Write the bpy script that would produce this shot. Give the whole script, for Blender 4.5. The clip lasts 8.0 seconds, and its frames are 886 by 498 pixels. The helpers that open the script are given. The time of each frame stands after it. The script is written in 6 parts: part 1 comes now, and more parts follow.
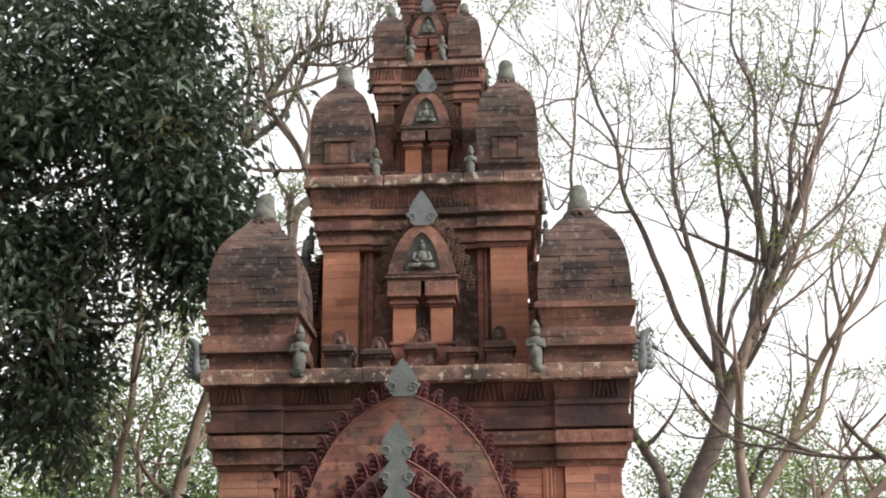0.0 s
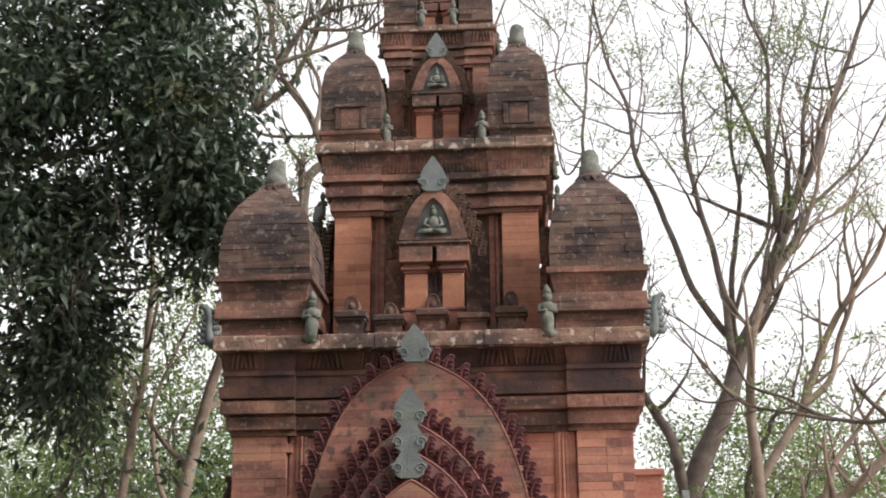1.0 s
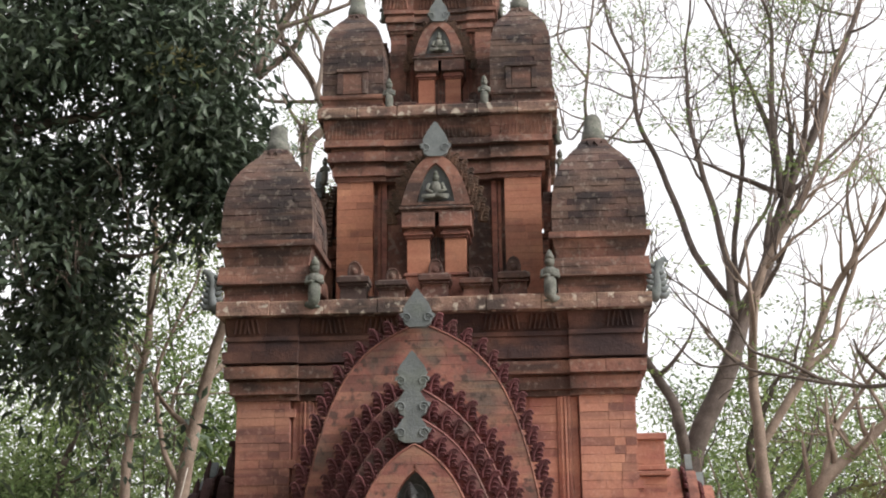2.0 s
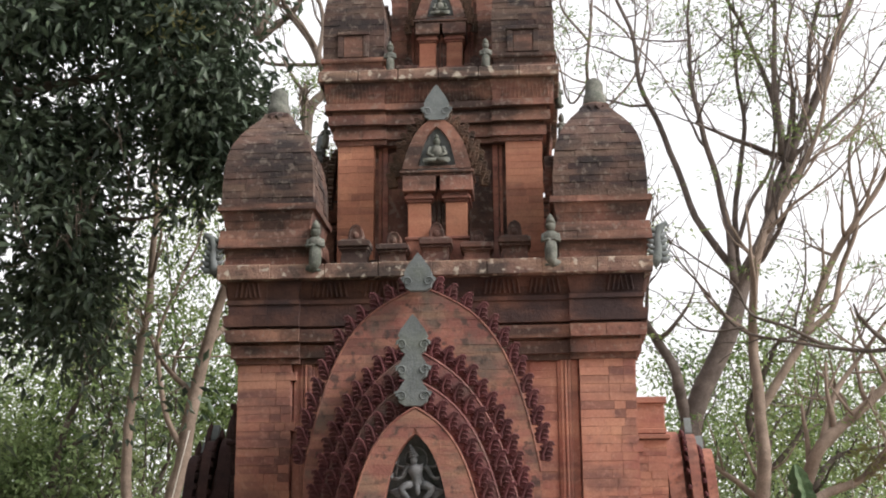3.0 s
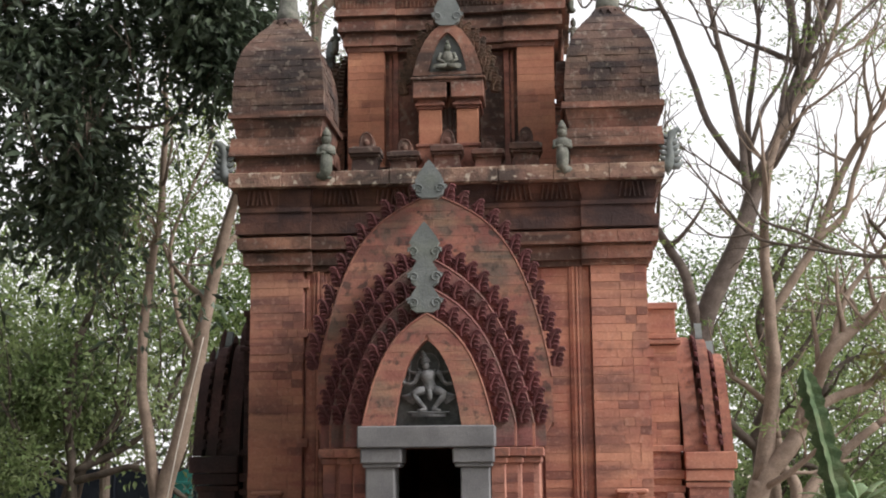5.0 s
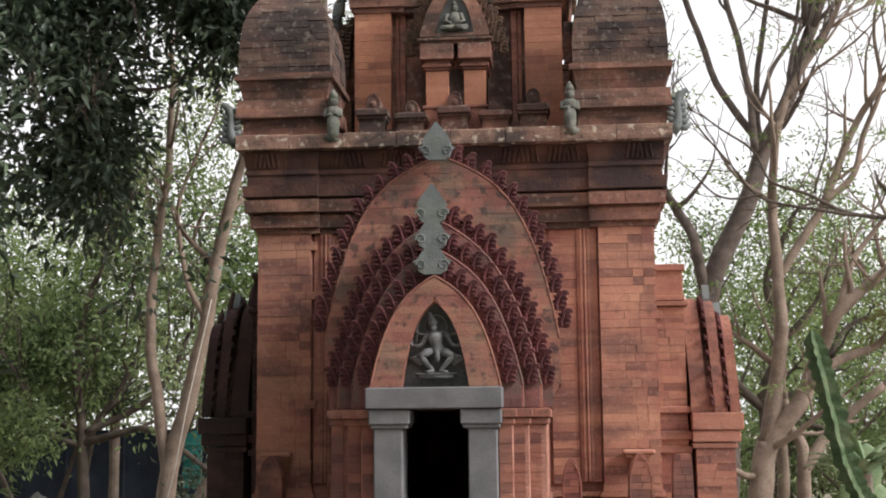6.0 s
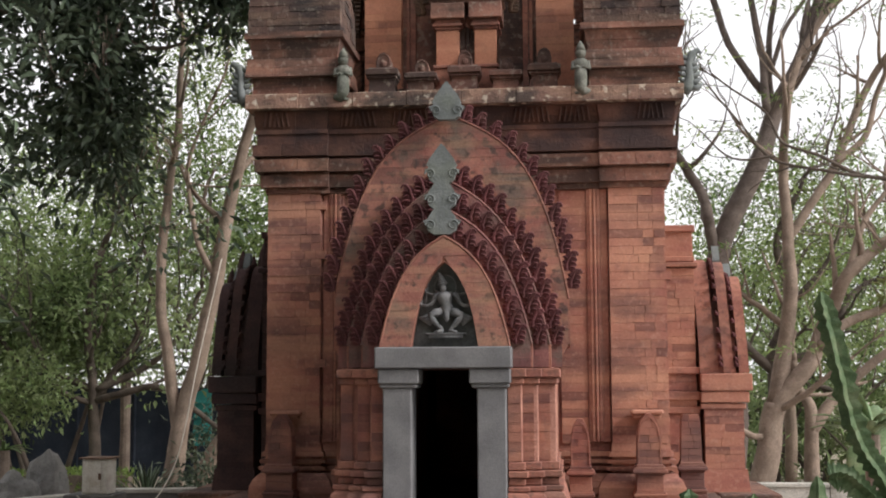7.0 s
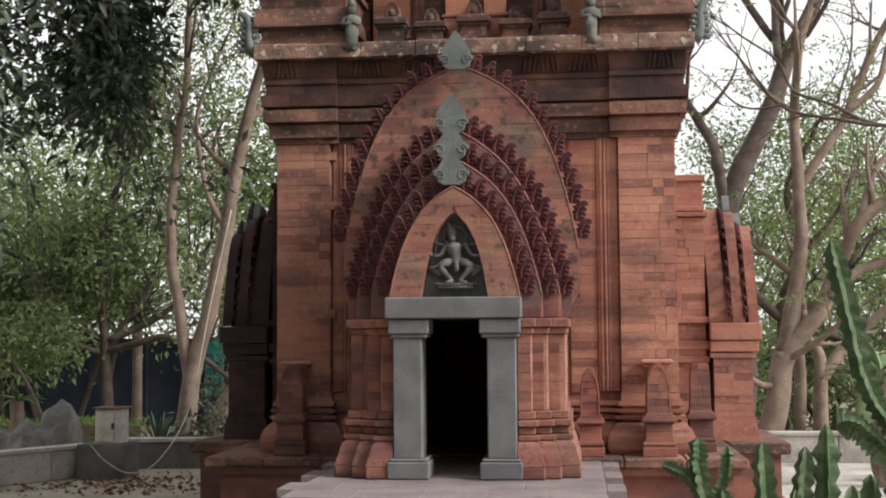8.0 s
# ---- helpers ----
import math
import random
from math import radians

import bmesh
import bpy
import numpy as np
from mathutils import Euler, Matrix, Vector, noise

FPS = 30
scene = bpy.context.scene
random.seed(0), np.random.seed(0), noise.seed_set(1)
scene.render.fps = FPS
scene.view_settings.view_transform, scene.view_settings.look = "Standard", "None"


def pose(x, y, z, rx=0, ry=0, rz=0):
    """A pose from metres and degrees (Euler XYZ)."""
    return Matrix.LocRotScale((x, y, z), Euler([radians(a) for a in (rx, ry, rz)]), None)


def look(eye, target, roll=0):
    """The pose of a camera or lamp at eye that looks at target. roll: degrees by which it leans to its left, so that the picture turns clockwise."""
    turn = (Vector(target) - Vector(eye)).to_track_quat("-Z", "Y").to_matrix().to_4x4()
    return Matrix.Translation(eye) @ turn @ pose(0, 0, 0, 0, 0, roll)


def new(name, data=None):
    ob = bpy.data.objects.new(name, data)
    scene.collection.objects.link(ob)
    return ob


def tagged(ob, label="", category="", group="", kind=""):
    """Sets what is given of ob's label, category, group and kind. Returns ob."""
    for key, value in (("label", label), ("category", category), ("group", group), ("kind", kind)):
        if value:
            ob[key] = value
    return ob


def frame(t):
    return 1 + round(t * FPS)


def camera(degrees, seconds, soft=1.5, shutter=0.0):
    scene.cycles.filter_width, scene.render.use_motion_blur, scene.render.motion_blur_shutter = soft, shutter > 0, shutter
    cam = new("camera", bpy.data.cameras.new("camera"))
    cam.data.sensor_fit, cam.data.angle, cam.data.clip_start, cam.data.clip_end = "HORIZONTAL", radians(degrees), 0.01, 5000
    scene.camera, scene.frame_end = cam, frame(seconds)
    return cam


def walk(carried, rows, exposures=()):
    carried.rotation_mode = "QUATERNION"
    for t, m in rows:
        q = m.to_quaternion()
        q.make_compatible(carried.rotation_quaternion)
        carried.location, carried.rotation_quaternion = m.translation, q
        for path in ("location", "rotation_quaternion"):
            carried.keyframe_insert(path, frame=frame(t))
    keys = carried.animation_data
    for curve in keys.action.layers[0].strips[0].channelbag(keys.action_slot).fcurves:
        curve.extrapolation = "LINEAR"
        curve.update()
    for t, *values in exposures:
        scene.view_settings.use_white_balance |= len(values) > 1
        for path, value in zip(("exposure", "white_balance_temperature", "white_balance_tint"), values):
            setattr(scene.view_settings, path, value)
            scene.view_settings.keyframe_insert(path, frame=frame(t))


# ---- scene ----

cam = camera(38.24, 8.0, soft=2.0)
EYE = (0.86, -12.3, 1.6)
# seconds, yaw, pitch, lean to the right
ROWS = [
    (0.0, 3.464, 18.279, 0.461), (0.5, 3.788, 17.575, 0.467), (1.0, 4.017, 16.736, 0.49), (1.5, 4.148, 15.921, 0.552),
    (3.0, 4.204, 13.566, 0.418), (3.5, 4.382, 12.569, 0.235), (4.0, 4.544, 11.652, 0.238), (4.5, 4.612, 10.443, 0.432),
    (6.0, 5.104, 7.708, 0.581), (6.5, 5.259, 6.781, 0.56), (7.0, 5.554, 5.923, 0.293), (7.5, 5.872, 4.801, 0.255),
    (8.0, 6.0, 3.7, 0.42),
]
walk(cam, [(t, pose(*EYE, 0, 0, yaw) @ pose(0, 0, 0, 90 + pitch) @ pose(0, 0, 0, 0, 0, -lean)) for t, yaw, pitch, lean in ROWS],
     exposures=[(0.0, 0.6), (3.0, 0.54), (8.0, 0.4)])

# ---- light: bright overcast sky, weak broad sun from the front right ----
world = bpy.data.worlds.new("overcast_sky")
scene.world = world
world.use_nodes = True
wn = world.node_tree.nodes
sky = wn.new("ShaderNodeTexSky")
sky.sky_type, sky.sun_disc = "NISHITA", False
sky.dust_density, sky.air_density = 6.0, 1.0
sky.sun_elevation, sky.sun_rotation = radians(37), radians(108)
cloud = wn.new("ShaderNodeMix")
cloud.data_type = "RGBA"
cloud.inputs[0].default_value = 0.93
cloud.inputs[7].default_value = (7.7, 7.6, 7.8, 1)
world.node_tree.links.new(sky.outputs[0], cloud.inputs[6])
world.node_tree.links.new(cloud.outputs[2], wn["Background"].inputs[0])
wn["Background"].inputs[1].default_value = 0.12
sun_data = bpy.data.lights.new("sun", "SUN")
sun_data.energy, sun_data.angle, sun_data.color = 3.2, radians(20), (1.0, 0.97, 0.945)
sun = new("sun", sun_data)
sun.matrix_world = look((14, -4.6, 11), (0, 0, 0))


# ---- materials ----
def rgb(c):
    return (c[0], c[1], c[2], 1)


def mat(name, a, b, scale=6.0, rough=0.85, bump=0.3, vary=0.0, stain=None, stain_amount=0.0, stain_scale=1.6, fine=60.0, metal=0.0,
        hole=0.5, translucent=0.0, streak=1.0, spots=None, speckle=0.22, band=None):
    """Two tones mixed by noise, grain, stains with a shape of their own, a tone for each piece, fine relief."""
    m = bpy.data.materials.new(name)
    m.use_nodes = True
    n, l = m.node_tree.nodes, m.node_tree.links
    p = n["Principled BSDF"]
    p.inputs["Roughness"].default_value, p.inputs["Metallic"].default_value = rough, metal
    p.inputs["Specular IOR Level"].default_value = 0.3
    co = n.new("ShaderNodeNewGeometry")

    def noise_tex(s, detail=6, stretch=None):
        t = n.new("ShaderNodeTexNoise")
        t.inputs["Scale"].default_value, t.inputs["Detail"].default_value = s, detail
        if stretch:
            mp = n.new("ShaderNodeMapping")
            mp.inputs["Scale"].default_value = stretch
            l.new(co.outputs["Position"], mp.inputs["Vector"])
            l.new(mp.outputs[0], t.inputs["Vector"])
        else:
            l.new(co.outputs["Position"], t.inputs["Vector"])
        return t.outputs["Fac"]

    def mix(fac, c0, c1, mode="MIX"):
        x = n.new("ShaderNodeMix")
        x.data_type, x.blend_type = "RGBA", mode
        for sock, val in ((x.inputs[0], fac), (x.inputs[6], c0), (x.inputs[7], c1)):
            if hasattr(val, "is_linked"):
                l.new(val, sock)
            elif isinstance(val, tuple):
                sock.default_value = rgb(val)
            else:
                sock.default_value = val
        return x.outputs[2]

    def ramp(fac, lo, hi, top=1.0):
        r = n.new("ShaderNodeMapRange")
        l.new(fac, r.inputs[0])
        r.inputs[1].default_value, r.inputs[2].default_value, r.inputs[4].default_value = lo, hi, top
        return r.outputs[0]

    col = mix(ramp(noise_tex(scale), 0.35, 0.65), a, b)
    if vary:
        ob = n.new("ShaderNodeObjectInfo")
        add = n.new("ShaderNodeMath")
        add.operation = "ADD"
        l.new(ob.outputs["Random"], add.inputs[0])
        l.new(co.outputs["Random Per Island"], add.inputs[1])
        fr = n.new("ShaderNodeMath")
        fr.operation = "FRACT"
        l.new(add.outputs[0], fr.inputs[0])
        tone = n.new("ShaderNodeValToRGB")
        e = tone.color_ramp.elements
        e[0].position, e[0].color = 0.0, (1 - vary, 1 - vary, 1 - vary * 0.9, 1)
        e[1].position, e[1].color = 1.0, (1 + vary * 0.4, 1 + vary * 0.55, 1 + vary * 0.4, 1)
        for at, r, g, b in ((0.1, -0.75, -0.75, -0.65), (0.18, -0.3, -0.35, -0.3), (0.3, -0.05, -0.08, -0.05), (0.72, 0.08, 0.04, 0.02), (0.9, 0.16, 0.22, 0.14)):
            mid = e.new(at)
            mid.color = (1 + vary * r, 1 + vary * g, 1 + vary * b, 1)
        l.new(fr.outputs[0], tone.inputs[0])
        col = mix(1.0, col, tone.outputs[0], "MULTIPLY")
    if stain:
        big = ramp(noise_tex(stain_scale, 9, (1, 1, streak) if streak != 1 else None), hole, hole + 0.17, stain_amount)
        col = mix(big, col, stain)
        col = mix(ramp(noise_tex(stain_scale * 7, 8), 0.56, 0.7, stain_amount * 0.6), col, stain)
    if spots:
        col = mix(ramp(noise_tex(spots[1], 4), 0.565, 0.64, spots[2]), col, spots[0])
    if band:
        col = mix(ramp(noise_tex(band[1], 5, (0.35, 0.35, 3.0)), 0.48, 0.66, band[2]), col, band[0])
    grain = noise_tex(fine, 4)
    col = mix(speckle, col, mix(ramp(grain, 0.3, 0.7), (0.05, 0.05, 0.05), (0.95, 0.95, 0.95)), "OVERLAY")
    l.new(col, p.inputs["Base Color"])
    if bump:
        h = n.new("ShaderNodeMath")
        h.operation = "ADD"
        l.new(grain, h.inputs[0])
        l.new(noise_tex(fine * 0.3, 5), h.inputs[1])
        bp = n.new("ShaderNodeBump")
        bp.inputs["Strength"].default_value, bp.inputs["Distance"].default_value = bump, 0.008
        l.new(h.outputs[0], bp.inputs["Height"])
        l.new(bp.outputs[0], p.inputs["Normal"])
    if translucent:
        tr = n.new("ShaderNodeBsdfTranslucent")
        l.new(col, tr.inputs[0])
        ms = n.new("ShaderNodeMixShader")
        ms.inputs[0].default_value = translucent
        l.new(p.outputs[0], ms.inputs[1])
        l.new(tr.outputs[0], ms.inputs[2])
        l.new(ms.outputs[0], n["Material Output"].inputs[0])
    return m


LICHEN = (0.045, 0.034, 0.03)
BRICK = mat("brick", (0.275, 0.11, 0.086), (0.405, 0.195, 0.135), 1.6, 0.9, 0.35, 0.5, (0.125, 0.068, 0.062), 0.75, 1.1, hole=0.48, streak=2.6,
            spots=((0.50, 0.29, 0.225), 26, 0.25), speckle=0.12, band=((0.49, 0.25, 0.165), 2.4, 0.55))
BRICK_OLD = mat("weathered_brick", (0.175, 0.085, 0.066), (0.285, 0.142, 0.104), 4.0, 0.92, 0.6, 0.45, LICHEN, 0.85, 1.7, hole=0.40, streak=2.0,
                spots=((0.33, 0.28, 0.235), 22, 0.3), speckle=0.16, band=((0.36, 0.18, 0.125), 4.0, 0.35))
BRICK_DOME = mat("dome_brick", (0.06, 0.04, 0.035), (0.125, 0.076, 0.061), 3.2, 0.95, 0.9, 0.6, (0.034, 0.029, 0.029), 0.85, 2.0, hole=0.45, streak=2.2,
                 spots=((0.25, 0.21, 0.175), 15, 0.4), speckle=0.18, band=((0.19, 0.125, 0.093), 3.0, 0.5))
BRICK_STAINED = mat("stained_brick", (0.22, 0.085, 0.067), (0.325, 0.148, 0.103), 2.2, 0.9, 0.35, 0.5, (0.1, 0.058, 0.056), 0.75, 1.6, hole=0.45, streak=1.6, speckle=0.12,
                    band=((0.40, 0.2, 0.145), 3.0, 0.3))
LEDGE = mat("mossy_ledge", (0.17, 0.1, 0.08), (0.27, 0.165, 0.128), 5.0, 0.92, 0.9, 0.25, (0.06, 0.047, 0.042), 0.9, 3.2, hole=0.42,
            spots=((0.55, 0.49, 0.40), 13, 0.7), band=((0.42, 0.27, 0.19), 5.0, 0.5))
BRICK_ORANGE = mat("orange_brick", (0.32, 0.128, 0.083), (0.43, 0.2, 0.126), 1.8, 0.9, 0.35, 0.3, (0.16, 0.085, 0.066), 0.6, 1.4, hole=0.5, streak=0.6, speckle=0.12, band=((0.48, 0.24, 0.15), 3.0, 0.4))
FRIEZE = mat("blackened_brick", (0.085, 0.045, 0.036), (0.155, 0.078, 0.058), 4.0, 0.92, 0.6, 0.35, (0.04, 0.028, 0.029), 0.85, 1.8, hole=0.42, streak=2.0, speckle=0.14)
MOSSY = mat("mossy_brick", (0.12, 0.062, 0.05), (0.235, 0.118, 0.088), 4.0, 0.92, 0.6, 0.4, (0.045, 0.034, 0.031), 0.88, 1.5, hole=0.42, streak=0.6,
            spots=((0.3, 0.26, 0.215), 18, 0.35), speckle=0.16)
MORTAR = mat("mortar", (0.2, 0.082, 0.066), (0.42, 0.215, 0.165), 3.0, 0.95, 0.6)
MORTAR_OLD = mat("dark_mortar", (0.075, 0.045, 0.038), (0.19, 0.1, 0.078), 3.0, 0.95, 0.6)
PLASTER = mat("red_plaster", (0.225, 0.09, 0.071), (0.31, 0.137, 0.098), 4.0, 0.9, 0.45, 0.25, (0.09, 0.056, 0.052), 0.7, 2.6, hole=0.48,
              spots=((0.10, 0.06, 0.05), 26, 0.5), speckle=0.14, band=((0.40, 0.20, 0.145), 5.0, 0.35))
ARCH_BRICK = mat("arch_brick", (0.215, 0.086, 0.072), (0.315, 0.145, 0.11), 4.0, 0.9, 0.4, 0.42, (0.115, 0.10, 0.082), 0.8, 3.0, hole=0.47,
                 spots=((0.055, 0.043, 0.04), 13, 0.75), speckle=0.14, band=((0.42, 0.235, 0.15), 4.0, 0.4))
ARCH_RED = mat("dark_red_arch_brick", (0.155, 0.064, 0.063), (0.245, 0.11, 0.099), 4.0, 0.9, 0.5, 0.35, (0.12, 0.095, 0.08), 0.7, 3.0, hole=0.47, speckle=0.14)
# left side porch only: brick blackened for mould and for the shade there
MOULD_SHADE = mat("mould_and_shade", (0.055, 0.035, 0.036), (0.1, 0.056, 0.052), 3.0, 0.95, 0.6, 0.3, (0.03, 0.026, 0.027), 0.7, 2.0)
CROCKET = mat("dark_red_carving", (0.078, 0.027, 0.03), (0.138, 0.047, 0.05), 8.0, 0.85, 0.5, 0.3, (0.08, 0.04, 0.035), 0.5, 6.0)
CROCKET_OLD = mat("mossy_carving", (0.10, 0.07, 0.05), (0.17, 0.10, 0.07), 8.0, 0.9, 0.6, 0.3, LICHEN, 0.7, 5.0)
GRANITE = mat("grey_granite", (0.128, 0.126, 0.132), (0.178, 0.175, 0.18), 5.0, 0.75, 0.25, 0.0, (0.13, 0.13, 0.132), 0.5, 4.0, fine=140)
GREENSTONE = mat("grey_green_stone", (0.118, 0.13, 0.13), (0.172, 0.186, 0.186), 7.0, 0.8, 0.4, 0.12, (0.15, 0.165, 0.13), 0.4, 5.0, speckle=0.14)
STATUE = mat("carved_stone", (0.1, 0.103, 0.09), (0.18, 0.178, 0.152), 14.0, 0.9, 0.7, 0.1, (0.07, 0.08, 0.06), 0.7, 12.0)
RELIEF = mat("relief_stone", (0.115, 0.118, 0.122), (0.19, 0.19, 0.194), 9.0, 0.8, 0.4)
SLATE = mat("dark_slate", (0.075, 0.08, 0.08), (0.11, 0.115, 0.115), 9.0, 0.85, 0.4)
PAVING = mat("grey_paving", (0.168, 0.138, 0.138), (0.235, 0.2, 0.2), 3.0, 0.8, 0.3, 0.1, (0.24, 0.19, 0.17), 0.5, 3.0)
CONCRETE = mat("stained_concrete", (0.38, 0.36, 0.32), (0.49, 0.46, 0.42), 3.0, 0.85, 0.4, 0.0, (0.12, 0.115, 0.105), 0.65, 2.2)
DARK_CONCRETE = mat("dark_concrete", (0.10, 0.095, 0.095), (0.15, 0.14, 0.135), 4.0, 0.9, 0.4, 0.0, (0.06, 0.06, 0.055), 0.5, 3.0)
BARK_DARK = mat("dark_bark", (0.07, 0.055, 0.046), (0.12, 0.095, 0.078), 6.0, 0.92, 0.8, 0.0, (0.16, 0.14, 0.115), 0.4, 4.0, streak=0.4)
BARK_PALE = mat("pale_bark", (0.185, 0.137, 0.107), (0.285, 0.217, 0.17), 5.0, 0.9, 0.7, 0.0, (0.12, 0.095, 0.075), 0.6, 3.0, streak=0.35)
BARK = mat("brown_bark", (0.15, 0.115, 0.095), (0.24, 0.19, 0.155), 6.0, 0.92, 0.8, 0.0, (0.07, 0.055, 0.045), 0.6, 3.0, streak=0.4)
BARK_GREY = mat("grey_brown_bark", (0.095, 0.075, 0.065), (0.165, 0.13, 0.112), 6.0, 0.92, 0.8, 0.0, (0.06, 0.048, 0.042), 0.5, 3.0, streak=0.4)
LEAF_DARK = mat("dark_leaf", (0.06, 0.085, 0.056), (0.10, 0.13, 0.082), 2.0, 0.33, 0.0, 0.5, translucent=0.18)
LEAF_MID = mat("green_leaf", (0.14, 0.21, 0.075), (0.26, 0.325, 0.12), 0.8, 0.62, 0.0, 0.75, translucent=0.5)
LEAF_PALE = mat("pale_leaf", (0.17, 0.22, 0.115), (0.26, 0.31, 0.165), 0.8, 0.6, 0.0, 0.4, translucent=0.4)
LEAF_LIGHT = mat("light_leaf", (0.175, 0.245, 0.11), (0.295, 0.365, 0.17), 0.8, 0.65, 0.0, 0.75, translucent=0.5)
LEAF_YOUNG = mat("young_leaf", (0.15, 0.17, 0.06), (0.21, 0.18, 0.08), 2.0, 0.55, 0.0, 0.4, translucent=0.4)
CACTUS = mat("cactus_skin", (0.046, 0.08, 0.036), (0.088, 0.135, 0.06), 9.0, 0.6, 0.2, 0.2, (0.16, 0.17, 0.11), 0.45, 9.0)
PAD = mat("cactus_pad", (0.12, 0.19, 0.09), (0.19, 0.26, 0.13), 6.0, 0.6, 0.2, 0.25, (0.3, 0.32, 0.22), 0.3, 9.0)
ROCK = mat("grey_rock", (0.15, 0.145, 0.14), (0.24, 0.235, 0.225), 4.0, 0.92, 1.0, 0.0, (0.07, 0.07, 0.065), 0.6, 4.0)
SOIL = mat("sandy_ground", (0.29, 0.25, 0.195), (0.39, 0.345, 0.275), 1.4, 0.95, 0.8, 0.0, (0.19, 0.155, 0.12), 0.6, 1.2, fine=45)
BOX_PAINT = mat("grey_box_paint", (0.5, 0.47, 0.42), (0.6, 0.57, 0.52), 5.0, 0.6, 0.1, 0.0, (0.28, 0.2, 0.13), 0.4, 7.0)
RUST = mat("rusty_sheet", (0.12, 0.07, 0.05), (0.2, 0.13, 0.09), 9.0, 0.8, 0.3)
CABLE = mat("pale_cable", (0.42, 0.38, 0.33), (0.48, 0.44, 0.38), 8.0, 0.7, 0.0)
NETTING = mat("dark_blue_netting", (0.018, 0.024, 0.038), (0.03, 0.038, 0.055), 3.0, 0.9, 0.4)
TEAL = mat("teal_sheet", (0.03, 0.20, 0.19), (0.05, 0.26, 0.24), 5.0, 0.5, 0.1)
LEAF_HEDGE = mat("hedge_leaf", (0.13, 0.21, 0.05), (0.22, 0.31, 0.08), 2.0, 0.55, 0.0, 0.4, translucent=0.3)
DRY_LEAF = mat("dry_leaf", (0.13, 0.075, 0.055), (0.22, 0.14, 0.10), 3.0, 0.8, 0.0, 0.5)


# ---- mesh building ----
class Geo:
    def __init__(self):
        self.v, self.f = [], []

    def add(self, verts, faces):
        k = len(self.v)
        self.v += [tuple(p) for p in verts]
        self.f += [tuple(i + k for i in q) for q in faces]
        return self

    def box(self, x0, x1, y0, y1, z0, z1, top=0.0):
        """top: how far the upper edges are drawn in."""
        t = top
        self.add([(x0, y0, z0), (x1, y0, z0), (x1, y1, z0), (x0, y1, z0),
                  (x0 + t, y0 + t, z1), (x1 - t, y0 + t, z1), (x1 - t, y1 - t, z1), (x0 + t, y1 - t, z1)],
                 [(0, 3, 2, 1), (4, 5, 6, 7), (0, 1, 5, 4), (1, 2, 6, 5), (2, 3, 7, 6), (3, 0, 4, 7)])
        return self

    def cbox(self, x0, x1, y0, y1, z0, z1, c=0.01):
        """A box with chamfered upright and level edges."""
        v = []
        for zz, d in ((z0, c), (z0 + c, 0), (z1 - c, 0), (z1, c)):
            a, b, e, g = x0 + d, x1 - d, y0 + d, y1 - d
            v += [(a + c, e, zz), (b - c, e, zz), (b, e + c, zz), (b, g - c, zz), (b - c, g, zz), (a + c, g, zz), (a, g - c, zz), (a, e + c, zz)]
        f = [tuple(range(7, -1, -1)), tuple(range(24, 32))]
        for r in range(3):
            for i in range(8):
                j = (i + 1) % 8
                f.append((r * 8 + i, r * 8 + j, r * 8 + 8 + j, r * 8 + 8 + i))
        return self.add(v, f)

    def prism(self, poly, y0, y1):
        """An outline in x and z, given anticlockwise from the front, drawn out from y0 to y1."""
        k = len(poly)
        v = [(x, y0, z) for x, z in poly] + [(x, y1, z) for x, z in poly]
        f = [tuple(range(k)), tuple(range(2 * k - 1, k - 1, -1))]
        f += [(i, k + i, k + (i + 1) % k, (i + 1) % k) for i in range(k)]
        return self.add(v, f)

    def tube(self, pts, radii, sides=8, flat=1.0):
        pts = [Vector(p) for p in pts]
        v, f = [], []
        up = Vector((0.13, 0.07, 1)).normalized()
        for i, p in enumerate(pts):
            d = (pts[min(i + 1, len(pts) - 1)] - pts[max(i - 1, 0)]).normalized()
            if i == 0:
                a = d.cross(up if abs(d.dot(up)) < 0.95 else Vector((1, 0, 0))).normalized()
            else:
                a = (a - d * a.dot(d)).normalized()
            b = a.cross(d)
            for s in range(sides):
                w = 2 * math.pi * s / sides
                v.append(p + radii[i] * (math.cos(w) * a + flat * math.sin(w) * b))
        for i in range(len(pts) - 1):
            for s in range(sides):
                r = (s + 1) % sides
                f.append((i * sides + s, i * sides + r, (i + 1) * sides + r, (i + 1) * sides + s))
        f += [tuple(range(sides - 1, -1, -1)), tuple(range((len(pts) - 1) * sides, len(pts) * sides))]
        return self.add(v, f)

    def blob(self, c, r, m=10, n=7):
        v, f = [(c[0], c[1], c[2] - r[2])], []
        for i in range(1, n):
            w = -math.pi / 2 + math.pi * i / n
            for j in range(m):
                a = 2 * math.pi * j / m
                v.append((c[0] + r[0] * math.cos(w) * math.cos(a), c[1] + r[1] * math.cos(w) * math.sin(a), c[2] + r[2] * math.sin(w)))
        v.append((c[0], c[1], c[2] + r[2]))
        last = len(v) - 1
        for j in range(m):
            q = (j + 1) % m
            f.append((0, 1 + q, 1 + j))
            f.append((last, last - m + j, last - m + q))
            for i in range(n - 2):
                f.append((1 + i * m + j, 1 + i * m + q, 1 + (i + 1) * m + q, 1 + (i + 1) * m + j))
        return self.add(v, f)

    def moved(self, m):
        self.v = [tuple(m @ Vector(p)) for p in self.v]
        return self

